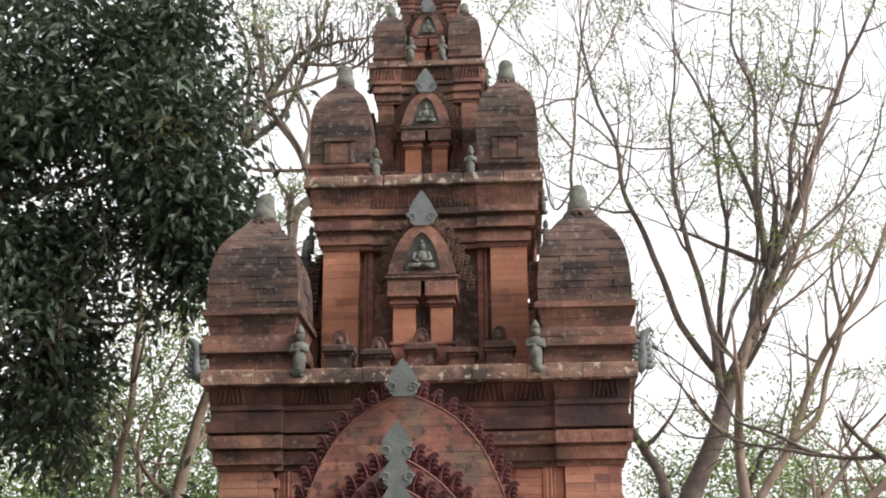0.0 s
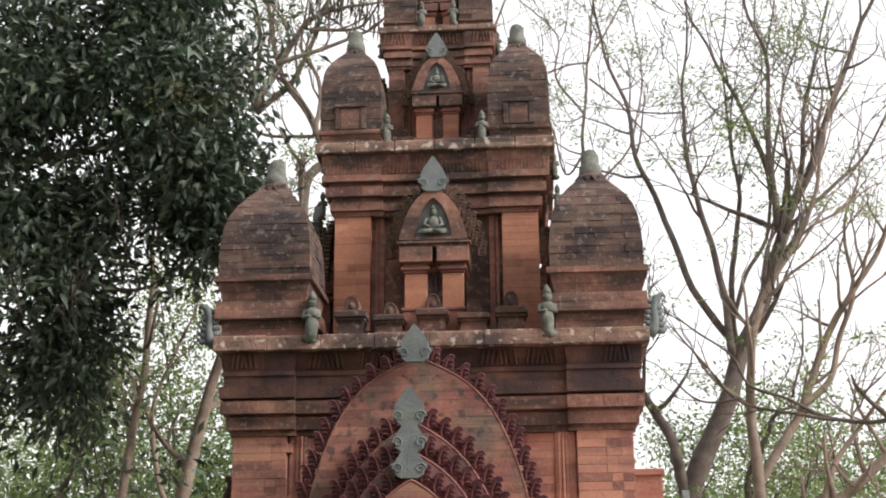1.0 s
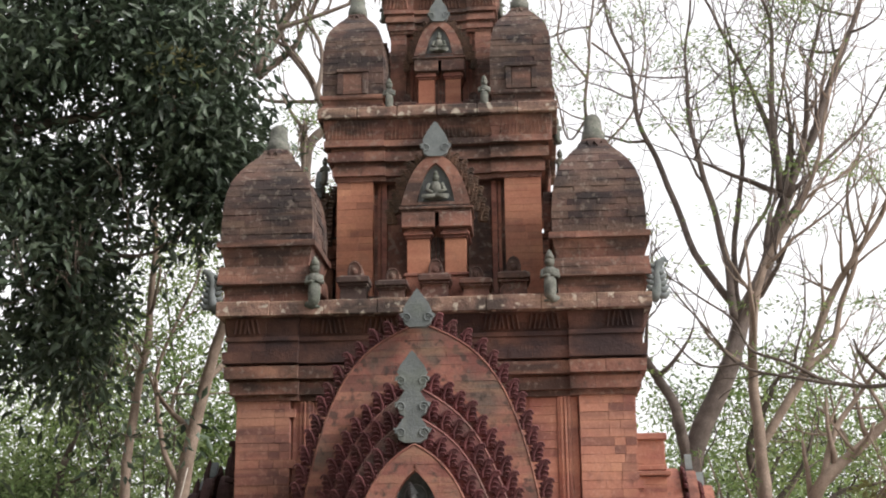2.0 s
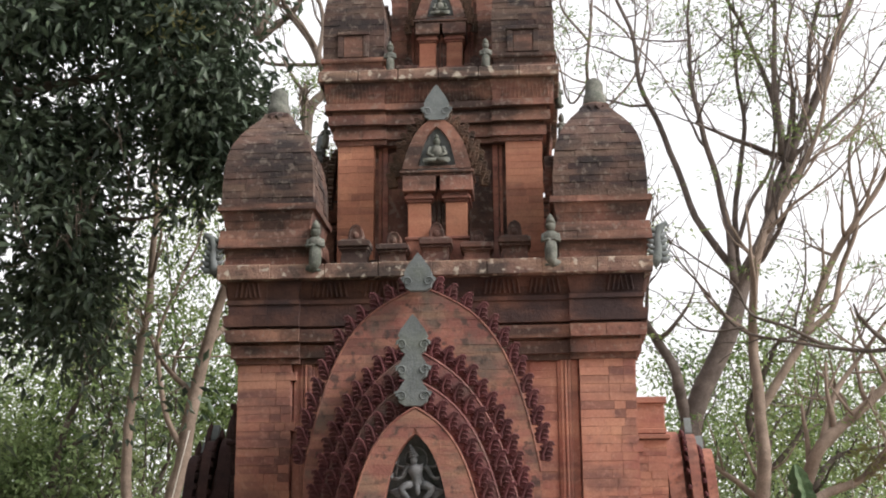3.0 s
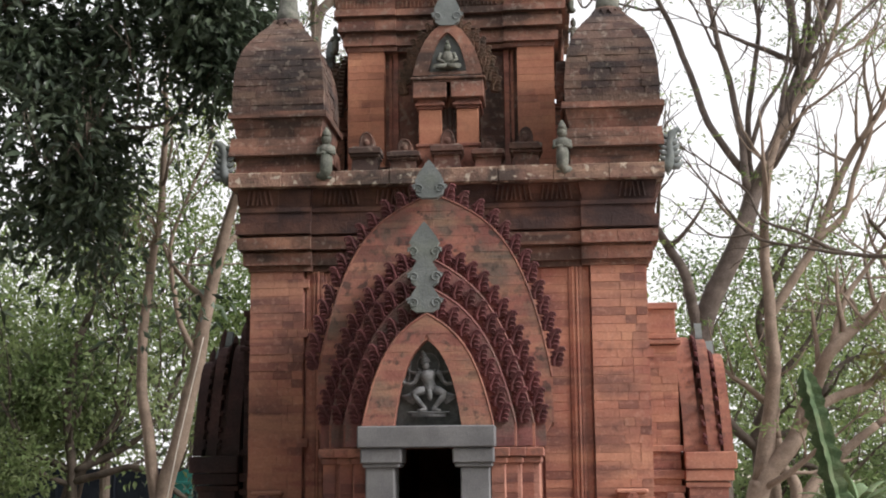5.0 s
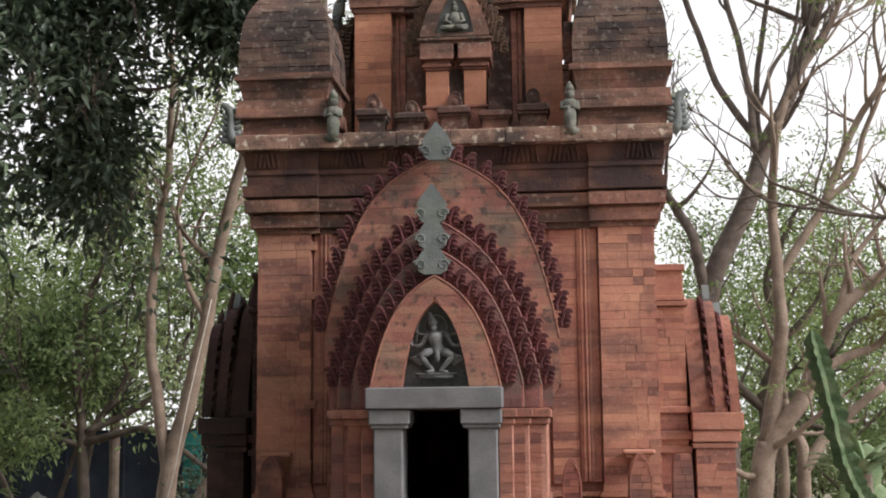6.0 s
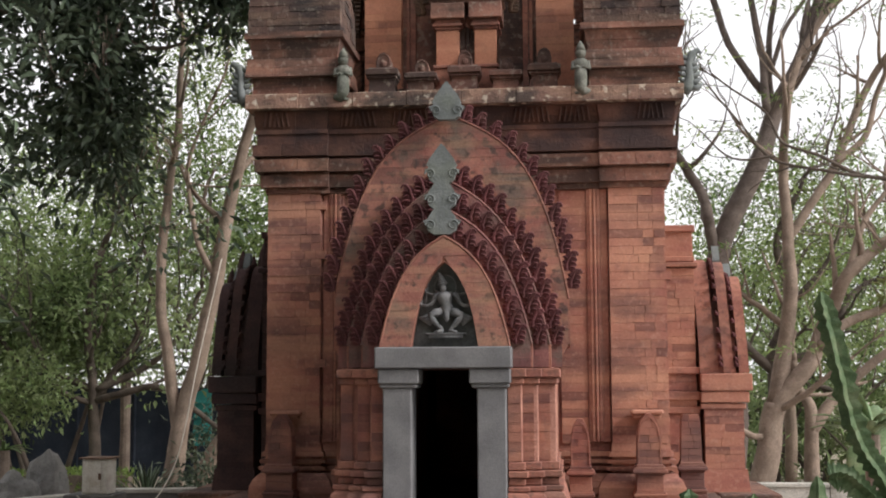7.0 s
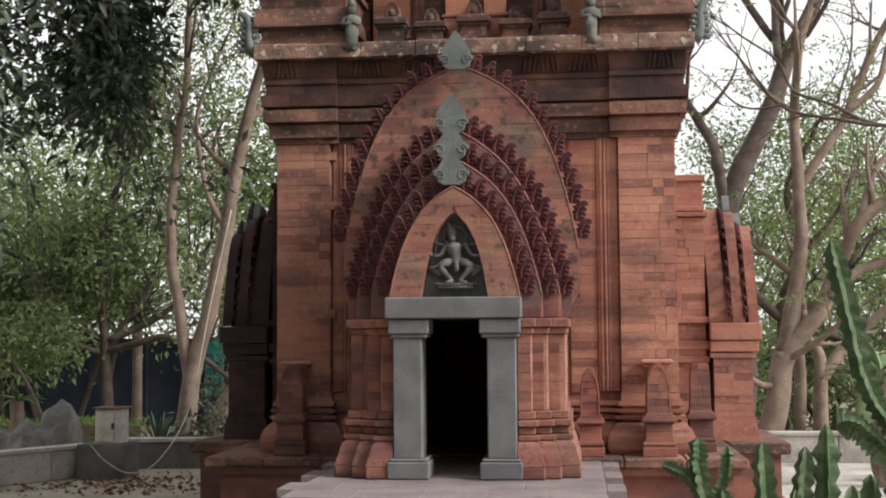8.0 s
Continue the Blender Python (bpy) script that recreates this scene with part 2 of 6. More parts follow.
    def mesh(self, name, material, smooth=False):
        me = bpy.data.meshes.new(name)
        me.from_pydata(self.v, [], self.f)
        me.materials.append(material)
        if smooth:
            me.polygons.foreach_set("use_smooth", [True] * len(me.polygons))
        me.update()
        return me


def part(name, geo, material, parent=None, label="", smooth=False, kind=""):
    ob = new(name, geo.mesh(name, material, smooth))
    ob.parent = parent
    return tagged(ob, label, kind=kind)


def thing(name, label, category, group="", at=(0, 0, 0), kind=""):
    ob = new(name)
    ob.location = at
    return tagged(ob, label, category, group, kind)


RND = random.Random(4)


def side_row(geo, a, b, place, z0, z1, out0, out1, blen, depth, gap=0.0022, jit=0.0025, fan=None):
    """One course of bricks from a to b along a face; place(u, out, z) gives the point."""
    n = max(1, round((b - a) / (blen * RND.uniform(0.85, 1.15))))
    cuts = [a + (b - a) * i / n for i in range(n + 1)]
    for i in range(1, n):
        cuts[i] += RND.uniform(-0.3, 0.3) * (b - a) / n
    for i in range(n):
        u0, u1 = cuts[i] + gap / 2, cuts[i + 1] - gap / 2
        j = RND.uniform(-jit, jit)
        o0, o1 = out0 + j, out1 + j
        lo, hi = z0 + gap / 2, z1 - gap / 2
        m, f0, f1 = fan or (0, 1, 1)
        a0, a1, b0, b1 = m + (u0 - m) * f0, m + (u1 - m) * f0, m + (u0 - m) * f1, m + (u1 - m) * f1
        geo.add([place(a0, o0, lo), place(a1, o0, lo), place(a1, o0 - depth, lo), place(a0, o0 - depth, lo),
                 place(b0, o1, hi), place(b1, o1, hi), place(b1, o1 - depth, hi), place(b0, o1 - depth, hi)],
                [(0, 3, 2, 1), (4, 5, 6, 7), (0, 1, 5, 4), (1, 2, 6, 5), (2, 3, 7, 6), (3, 0, 4, 7)])


def ring(geo, h0, h1, z0, z1, cx=0.0, cy=0.0, blen=0.21, depth=0.1, jit=0.002):
    """One course round a square block, its faces h0 from the middle at z0 and h1 at z1."""
    h = (h0 + h1) / 2
    depth = min(depth, h * 0.9)
    side_row(geo, cx - h, cx + h, lambda u, o, z: (u, cy - o, z), z0, z1, h0, h1, blen, depth, jit=jit, fan=(cx, h0 / h, h1 / h))
    side_row(geo, cx - h, cx + h, lambda u, o, z: (cx - (u - cx), cy + o, z), z0, z1, h0, h1, blen, depth, jit=jit, fan=(cx, h0 / h, h1 / h))
    e = h - depth
    side_row(geo, -e, e, lambda u, o, z: (cx + o, cy + u, z), z0, z1, h0, h1, blen, depth, jit=jit)
    side_row(geo, -e, e, lambda u, o, z: (cx - o, cy - u, z), z0, z1, h0, h1, blen, depth, jit=jit)


def stack(geo, profile, cx=0.0, cy=0.0, course=0.07, blen=0.21, jit=0.002):
    """Courses that follow a profile of (z, half) rows."""
    for (z0, h0), (z1, h1) in zip(profile, profile[1:]):
        if z1 - z0 < 1e-4:
            continue
        n = max(1, round((z1 - z0) / course))
        for i in range(n):
            ring(geo, h0 + (h1 - h0) * i / n, h0 + (h1 - h0) * (i + 1) / n, z0 + (z1 - z0) * i / n, z0 + (z1 - z0) * (i + 1) / n, cx, cy, blen, jit=jit)


def core(geo, profile, cx=0.0, cy=0.0, inset=0.004):
    """One solid that follows the profile just behind the bricks."""
    v, f = [], []
    for zz, h in profile:
        h -= inset
        v += [(cx - h, cy - h, zz), (cx + h, cy - h, zz), (cx + h, cy + h, zz), (cx - h, cy + h, zz)]
    n = len(profile)
    for i in range(n - 1):
        for k in range(4):
            m = (k + 1) % 4
            f.append((4 * i + k, 4 * i + m, 4 * i + 4 + m, 4 * i + 4 + k))
    geo.add(v, f + [(3, 2, 1, 0), (4 * n - 4, 4 * n - 3, 4 * n - 2, 4 * n - 1)])


def ogive(half, z0, z1, n=14, full=1.5):
    """A pointed arch outline from the right foot over the tip to the left foot; full: how round its shoulders are."""
    right = []
    for i in range(n + 1):
        u = math.cos(math.pi / 2 * i / n)
        right.append((half * u, z0 + (z1 - z0) * (1 - u ** (1.35 + full * u))))
    return right + [(-x, z) for x, z in reversed(right[:-1])]


def ogive_at(half, z0, z1, s, full=1.5):
    """Point and outward direction at share s of the right arch side."""
    u = math.cos(math.pi / 2 * s)

    def at(w):
        return half * w, z0 + (z1 - z0) * (1 - w ** (1.35 + full * w))
    (x, z), (xa, za), (xb, zb) = at(u), at(min(1, u + 0.02)), at(max(0, u - 0.02))
    dx, dz = xb - xa, zb - za
    k = math.hypot(dx, dz) or 1
    return x, z, dz / k, -dx / k


def ogive_x(half, z0, z1, full, z):
    """Half width of the arch at height z."""
    if z <= z0:
        return half
    lo, hi, v = 0.0, 1.0, min(1.0, (z - z0) / (z1 - z0))
    for _ in range(30):
        u = (lo + hi) / 2
        if 1 - u ** (1.35 + full * u) > v:
            lo = u
        else:
            hi = u
    return half * lo


def crocket_mesh(name, material):
    """A carved plume: a toothed back plate, an S-shaped stem that hooks over, curled lobes; 1 high, root at the origin."""
    g = Geo()
    right = [(0.2, 0.0), (0.36, 0.08), (0.26, 0.2), (0.4, 0.32), (0.27, 0.45), (0.38, 0.58), (0.25, 0.7), (0.34, 0.9), (0.16, 1.02)]
    left = [(-0.06, 0.98), (-0.2, 0.8), (-0.34, 0.7), (-0.24, 0.56), (-0.36, 0.42), (-0.25, 0.28), (-0.35, 0.14), (-0.2, 0.0)]
    g.prism(right + left, -0.12, 0.25)
    g.tube([(-0.06, -0.14, 0.0), (-0.12, -0.18, 0.3), (-0.04, -0.22, 0.6), (0.02, -0.26, 0.84), (0.14, -0.3, 1.0), (0.3, -0.3, 1.0), (0.4, -0.28, 0.88), (0.36, -0.26, 0.8)],
           [0.08, 0.075, 0.07, 0.07, 0.07, 0.065, 0.05, 0.03], 6)
    for z in (0.08, 0.32, 0.56):
        g.tube([(0.0, -0.12, z), (0.14, -0.2, z + 0.14), (0.3, -0.22, z + 0.13), (0.4, -0.2, z + 0.02)], [0.05, 0.06, 0.06, 0.02], 5)
        g.tube([(-0.1, -0.1, z + 0.04), (-0.24, -0.16, z + 0.16), (-0.36, -0.14, z + 0.08)], [0.06, 0.065, 0.02], 5)
    return g.mesh(name, material)


CROCKET_MESH = crocket_mesh("crocket", CROCKET)
CROCKET_OLD_MESH = crocket_mesh("crocket_mossy", CROCKET_OLD)


def crockets(parent, half, z0, z1, y, count, size, m=None, mesh=None, lo=0.03, hi=0.93, full=1.5, face=1):
    """Leaves up both sides of an arch rim at even steps, the left side mirrored."""
    m = m or Matrix()
    fine = [lo + (hi - lo) * i / 120 for i in range(121)]
    run = [0.0]
    for a, b in zip(fine, fine[1:]):
        p, q = ogive_at(half, z0, z1, a, full), ogive_at(half, z0, z1, b, full)
        run.append(run[-1] + math.hypot(q[0] - p[0], q[1] - p[1]))
    for i in range(count):
        want = run[-1] * i / max(1, count - 1)
        k = next(j for j, r in enumerate(run) if r >= want - 1e-9)
        x, z, nx, nz = ogive_at(half, z0, z1, fine[k], full)
        tilt = math.atan2(nx, nz) * 0.12
        for s in (1, -1):
            ob = new("crocket", mesh or CROCKET_MESH)
            ob.parent = parent
            k = size * RND.uniform(0.95, 1.05)
            ob.matrix_local = m @ Matrix.Translation((s * x, y, z)) @ Matrix.Rotation(s * tilt, 4, "Y") @ Matrix.Diagonal((s * k, face * k, k, 1))


def scroll(geo, cx, cz, y, r, s):
    """A raised spiral."""
    pts = []
    for i in range(15):
        a = i / 14 * 3.6 * math.pi / 2 * 1.6
        q = r * (1 - 0.78 * i / 14)
        pts.append((cx + s * q * math.cos(a), y, cz + q * math.sin(a)))
    geo.tube(pts, [r * 0.2 * (1 - 0.4 * i / 14) for i in range(15)], 6)


def leaf_plate(parent, cx, y, z0, w, h, tiers=1, m=None, name="finial_plate"):
    """A pointed stone plate, cut in lobes, with raised scrolls."""
    g = Geo()
    right = []
    th = h / (tiers + 0.55)
    for k in range(tiers):
        b = z0 + k * th
        s = 1 - 0.05 * k
        right += [(0.24 * w * s, b), (0.40 * w * s, b + 0.14 * th), (0.44 * w * s, b + 0.34 * th), (0.56 * w * s, b + 0.52 * th), (0.42 * w * s, b + 0.60 * th), (0.36 * w * s, b + 0.74 * th), (0.27 * w * s, b + 0.92 * th)]
    b = z0 + (tiers - 1) * th
    right[-2:] = [(0.44 * w, b + 0.72 * th), (0.36 * w, b + 0.95 * th)]
    right += [(0.22 * w, b + 1.2 * th), (0.08 * w, b + 1.45 * th), (0, z0 + h)]
    poly = [(cx + x, z) for x, z in right] + [(cx - x, z) for x, z in reversed(right[:-1])]
    g.prism(poly, y - 0.035, y + 0.03)
    for k in range(tiers):
        for s in (1, -1):
            scroll(g, cx + s * 0.33 * w, z0 + k * th + 0.36 * th, y - 0.036, 0.16 * w, s)
    if m:
        g.moved(m)
    return part(name, g, GREENSTONE, parent, "grey-green pointed stone plate with scrolls")


def seated_figure(parent, x, y, z, s):
    g = Geo()
    g.blob((0, 0, 0.07), (0.2, 0.09, 0.06)), g.blob((0, -0.02, 0.2), (0.1, 0.07, 0.13)), g.blob((0, -0.02, 0.37), (0.06, 0.06, 0.07))
    g.tube([(0, -0.01, 0.4), (0, -0.01, 0.5)], [0.055, 0.025], 8)
    for q in (1, -1):
        g.tube([(q * 0.1, -0.02, 0.28), (q * 0.15, -0.04, 0.17), (q * 0.05, -0.1, 0.11)], [0.035, 0.032, 0.025], 7)
        g.tube([(q * 0.05, -0.05, 0.06), (q * 0.19, -0.08, 0.05), (0, -0.11, 0.05)], [0.045, 0.045, 0.03], 7)
    g.moved(Matrix.Translation((x, y, z)) @ Matrix.Scale(s, 4))
    return part("seated_figure", g, STATUE, parent, "weathered seated stone figure", True)


def dancer(parent, x, y, z, s):
    """A dancing figure in relief, its body swayed to one side: one plain mesh."""
    g = Geo()
    g.tube([(0.03, 0, 0.34), (0.03, 0, 0.4), (0.02, -0.01, 0.48), (0.0, -0.02, 0.56), (-0.01, -0.02, 0.64), (-0.02, -0.02, 0.7)], [0.12, 0.125, 0.09, 0.12, 0.15, 0.06], 12)
    g.blob((-0.03, -0.07, 0.765), (0.062, 0.06, 0.075), 12, 8)
    for k in range(6):
        g.tube([(-0.035 - 0.012 * k, -0.05, 0.825 + 0.036 * k), (-0.04 - 0.012 * k, -0.05, 0.85 + 0.036 * k)], [0.095 - 0.0125 * k, 0.082 - 0.0125 * k], 10)
    g.tube([(0.03, -0.06, 0.4), (0.03, -0.1, 0.3), (0.035, -0.09, 0.22), (0.035, -0.07, 0.18)], [0.05, 0.05, 0.042, 0.015], 8)
    g.tube([(-0.16, -0.03, 0.71), (0.0, -0.06, 0.655), (0.13, -0.03, 0.7)], [0.018, 0.022, 0.018], 6)
    for q, o in ((1, 0.03), (-1, 0.01)):
        g.tube([(o + q * 0.05, -0.02, 0.36), (o + q * 0.16, -0.06, 0.34), (o + q * 0.25, -0.08, 0.29), (o + q * 0.24, -0.08, 0.25), (o + q * 0.15, -0.06, 0.14), (o + q * 0.07, -0.05, 0.055), (o + q * 0.06, -0.06, 0.03)],
               [0.07, 0.075, 0.062, 0.055, 0.044, 0.032, 0.03], 9)
        g.tube([(o + q * 0.04, -0.07, 0.03), (o + q * 0.13, -0.09, 0.012), (o + q * 0.19, -0.09, 0.008)], [0.032, 0.03, 0.014], 7)
        g.tube([(o + q * 0.12, -0.02, 0.665), (o + q * 0.18, -0.03, 0.61), (o + q * 0.23, -0.04, 0.5), (o + q * 0.3, -0.06, 0.455), (o + q * 0.4, -0.07, 0.47)], [0.045, 0.042, 0.034, 0.03, 0.024], 8)
        g.blob((o + q * 0.425, -0.07, 0.485), (0.034, 0.03, 0.042))
        g.tube([(o + q * 0.4, -0.07, 0.5), (o + q * 0.41, -0.07, 0.56)], [0.014, 0.008], 5)
        g.tube([(o + q * 0.13, 0.0, 0.66), (o + q * 0.24, 0.0, 0.655), (o + q * 0.33, 0.0, 0.68), (o + q * 0.36, -0.01, 0.75)], [0.03, 0.026, 0.022, 0.018], 6)
        fan = [(o + q * 0.18, 0.26), (o + q * 0.27, 0.11), (o + q * 0.36, 0.17), (o + q * 0.5, 0.26), (o + q * 0.4, 0.285), (o + q * 0.27, 0.33)]
        g.prism(fan[::q], -0.035, 0.04)
        for k in range(3):
            g.tube([(o + q * 0.24, -0.04, 0.27 - 0.02 * k), (o + q * (0.46 - 0.07 * k), -0.04, 0.255 - 0.045 * k)], [0.008, 0.006], 4)
    g.tube([(-0.35, -0.01, 0.44), (-0.3, 0, 0.8), (-0.29, 0, 0.98)], [0.013, 0.013, 0.013], 6)
    g.blob((-0.29, 0, 1.0), (0.035, 0.03, 0.075))
    g.tube([(0.36, 0, 0.72), (0.3, 0, 0.84), (0.33, 0, 0.9)], [0.018, 0.03, 0.012], 6)
    halo = [(0.0 + 0.19 * math.sin(a * 0.35), 0.02, 0.78 + 0.21 * math.cos(a * 0.35)) for a in range(-6, 7)]
    g.tube(halo, [0.012] * len(halo), 5)
    g.cbox(-0.34, 0.36, -0.1, 0.05, -0.035, -0.008, 0.006).box(-0.28, 0.3, -0.08, 0.05, -0.1, -0.035)
    g.moved(Matrix.Translation((x, y, z)) @ Matrix.Scale(s, 4))
    return part("dancing_figure", g, RELIEF, parent, "grey stone dancing figure in relief", True)


def guardian(parent, x, y, z, s, flip=1):
    g = Geo()
    g.tube([(flip * 0.16, -0.02, 0.05), (flip * 0.05, -0.05, 0.03), (0, -0.06, 0.12), (0, -0.03, 0.3), (0, 0, 0.5)], [0.06, 0.095, 0.12, 0.125, 0.11], 9)
    g.blob((0, 0, 0.56), (0.16, 0.11, 0.14)), g.blob((0, -0.02, 0.77), (0.1, 0.1, 0.11))
    g.tube([(0, -0.01, 0.82), (0, -0.01, 0.92), (0, 0, 1.02)], [0.105, 0.075, 0.012], 9)
    for q in (1, -1):
        g.tube([(q * 0.13, 0, 0.62), (q * 0.16, -0.04, 0.48), (q * 0.03, -0.11, 0.5)], [0.045, 0.04, 0.03], 7)
    g.box(-0.12, 0.12, -0.08, 0.12, -0.02, 0.03)
    g.moved(Matrix.Translation((x, y, z)) @ Matrix.Scale(s, 4))
    return part("guardian_figure", g, STATUE, parent, "weathered stone guardian with a pointed crown", True)


def crest(parent, x, y, z, s, flip):
    """A flame-like corner crest that rises and curls outward."""
    g = Geo()
    pts = [(0, 0, 0), (0.12, 0, 0.12), (0.16, 0, 0.35), (0.14, 0, 0.6), (0.2, 0, 0.85), (0.36, 0, 0.95), (0.42, 0, 0.86)]
    g.tube([(flip * a, b, c) for a, b, c in pts], [0.16, 0.14, 0.11, 0.1, 0.1, 0.07, 0.03], 8)
    for i in range(6):
        c = 0.08 + 0.14 * i
        r = 0.34 - 0.028 * i
        g.tube([(flip * 0.12, 0, c), (flip * (0.12 + r * 0.6), 0, c - 0.02), (flip * (0.12 + r), 0, c + 0.1)], [0.085, 0.08, 0.02], 7)
        g.tube([(flip * 0.1, 0, c), (flip * -0.02, -0.02, c + 0.02), (flip * -0.1, -0.02, c + 0.1)], [0.07, 0.06, 0.02], 6)
    g.moved(Matrix.Translation((x, y, z)) @ Matrix.Scale(s, 4))
    return part("corner_crest", g, GREENSTONE, parent, "grey-green flame-shaped corner crest", True)


def antefix(parent, x, y, z, w, h, material, d=0.2, plain=False):
    """A pedestal with fine mouldings and a pointed slab on it, laid in courses; plain: a slab with a level top."""
    g = Geo()
    a = w / 2
    for za, zb, k, e in ((0, 0.1, 1.0, 0.006), (0.1, 0.125, 0.92, 0.003), (0.125, 0.155, 0.98, 0.004), (0.155, 0.175, 0.88, 0.003), (0.175, 0.265, 0.8, 0.004), (0.265, 0.35, 0.8, 0.004),
                         (0.35, 0.37, 0.86, 0.003), (0.37, 0.41, 1.02, 0.005), (0.41, 0.43, 0.94, 0.003), (0.43, 0.46, 0.8, 0.003)):
        g.cbox(x - a * k, x + a * k, y - d * (0.25 + 0.75 * k), y, z + za * h, z + zb * h, e)
    b, n = a * 0.72, 7
    rows = Geo()
    z0, z1 = z + 0.46 * h, z + h
    for r in range(n):
        za, zb = z0 + (z1 - z0) * r / n, z0 + (z1 - z0) * (r + 1) / n - 0.002
        full, top = 2.2, z + 0.72 * h
        if plain:
            p, q = b * (1 - 0.02 * r), b * (1 - 0.02 * (r + 1) - (0.12 if r == n - 1 else 0))
        else:
            p, q = ogive_x(b, top, z1 + 0.012, full, za), ogive_x(b, top, z1 + 0.012, full, zb)
        cut = RND.uniform(-0.4, 0.4)
        for u, v in ((-1, cut), (cut + 0.02, 1)):
            rows.prism([(x + p * u, za), (x + p * v, za), (x + q * v, zb), (x + q * u, zb)], y - d * 0.7 + RND.uniform(-0.002, 0.002), y)
    if not plain:
        rim = [(x + p, y - d * 0.7, q) for p, q in [(b * 0.88, z0)] + ogive(b * 0.88, z + 0.7 * h, z + 0.96 * h, 8, 2.2) + [(-b * 0.88, z0)]]
        g.tube(rim, [0.006] * len(rim), 5)
    part("antefix_bricks", rows, material, parent, kind="stuff")
    return part("antefix", g, material, parent)


# ---- the temple tower ----
tower = thing("temple_tower", "small red brick temple tower with corner domes and an arched porch", "temple")

plinth = Geo()
PL = [(0.0, 2.1), (0.09, 2.1), (0.09, 2.05), (0.46, 2.05), (0.46, 2.1), (0.52, 2.12)]
plinth_core = Geo()
core(plinth_core, PL)
stack(plinth, PL, course=0.11, blen=0.34)
plinth_base = part("plinth", plinth_core, MORTAR, tower, "square red brick plinth under the tower")
part("plinth_brickwork", plinth, BRICK_STAINED, plinth_base, kind="stuff")
for i in range(9):
    a, b = -2.16 + i * 0.48, -2.16 + (i + 1) * 0.48
    part("cap_stone", Geo().cbox(a + 0.002, b - 0.002, -2.16, -1.62, 0.524, 0.6, 0.012), BRICK_OLD, plinth_base)
for a, b in ((-2.16, -1.6), (1.6, 2.16)):
    part("cap_stone", Geo().cbox(a, b, -1.61, 2.16, 0.524, 0.6, 0.012), BRICK_OLD, plinth_base)
part("floor_slab", Geo().box(-1.6, 1.6, -1.615, 2.1, 0.53, 0.596), LEDGE, plinth_base)
for s in (1, -1):
    g = Geo()
    g.box(min(s * 2.14, s * 2.62), max(s * 2.14, s * 2.62), -0.72, 0.72, 0.0, 0.5)
    part("plinth_wing", g, BRICK_STAINED, plinth_base)
    g = Geo()
    g.cbox(min(s * 2.164, s * 2.7), max(s * 2.164, s * 2.7), -0.78, 0.78, 0.504, 0.604, 0.012)
    part("plinth_cap", g, BRICK_OLD, plinth_base)

# hollow brick body with a doorway passage
W = 1.60
tower_body = part("tower_body", Geo().box(-0.5, 0.5, -W, 0.9, 1.9, 3.2), MORTAR, tower, "square red brick tower body")
for a, b, c, d in ((-W, -0.5, -W, W), (0.5, W, -W, W), (-0.5, 0.5, 0.9, W)):
    part("body_wall", Geo().box(a, b, c, d, 0.6, 3.2), MORTAR, tower_body)

wall_bricks = Geo()
z = 1.09
while z < 3.18:
    z1 = min(z + 0.07, 3.19)
    for face in (Matrix(), Matrix.Rotation(math.pi / 2, 4, "Z"), Matrix.Rotation(-math.pi / 2, 4, "Z")):
        g = Geo()
        side_row(g, -1.2, -1.0, lambda u, o, zz: (u, -o, zz), z, z1, 1.615, 1.615, 0.2, 0.05)
        side_row(g, 0.8, 1.02, lambda u, o, zz: (u, -o, zz), z, z1, 1.615, 1.615, 0.2, 0.05)
        if face != Matrix():
            side_row(g, -1.0, 0.8, lambda u, o, zz: (u, -o, zz), z, z1, 1.615, 1.615, 0.22, 0.05)
            for c in (-1.44, 1.44):
                side_row(g, c - 0.23, c + 0.23, lambda u, o, zz: (u, -o, zz), z, z1, 1.675, 1.675, 0.22, 0.1)
        g.moved(face)
        wall_bricks.add(g.v, g.f)
    z = z1
part("wall_bricks", wall_bricks, BRICK, tower_body, kind="stuff")

# single bricks of the two corner piers on the front
BRICK_MESHES = [Geo().box(-w / 2, w / 2, 0, 0.1, 0, 0.069).mesh("brick", BRICK) for w in (0.09, 0.12, 0.16, 0.2, 0.24, 0.28, 0.33)]
BRICK_W = (0.09, 0.12, 0.16, 0.2, 0.24, 0.28, 0.33)


STAINED_MESHES = [Geo().box(-w / 2, w / 2, 0, 0.1, 0, 0.069).mesh("brick", BRICK_STAINED) for w in BRICK_W]


def lay(parent, x0, x1, y, za, zb, meshes=BRICK_MESHES):
    rows = round((zb - za) / 0.07)
    for r in range(rows):
        x, zz = x0, za + (zb - za) * r / rows
        while x1 - x > 0.05:
            fit = [i for i, w in enumerate(BRICK_W) if w <= x1 - x + 0.003 and not 0.01 < x1 - x - w < 0.09]
            i = RND.choice(fit[-4:]) if fit else 0
            w = BRICK_W[i]
            ob = new("brick", meshes[i])
            ob.parent = parent
            ob.location = (x + w / 2, y + RND.uniform(-0.002, 0.003), zz + 0.0015)
            ob.scale = ((w - 0.0026) / w, 1, ((zb - za) / rows - 0.0022) / 0.069)
            x += w


for c in (-1.44, 1.44):
    for q in (-1.44, 1.44):
        pier = part("corner_pier", Geo().box(c - 0.225, c + 0.225, q - 0.225, q + 0.225, 1.09, 3.2), MORTAR, tower)
        if q < 0:
            lay(pier, c - 0.23, c + 0.23, -1.68, 1.09, 3.2)

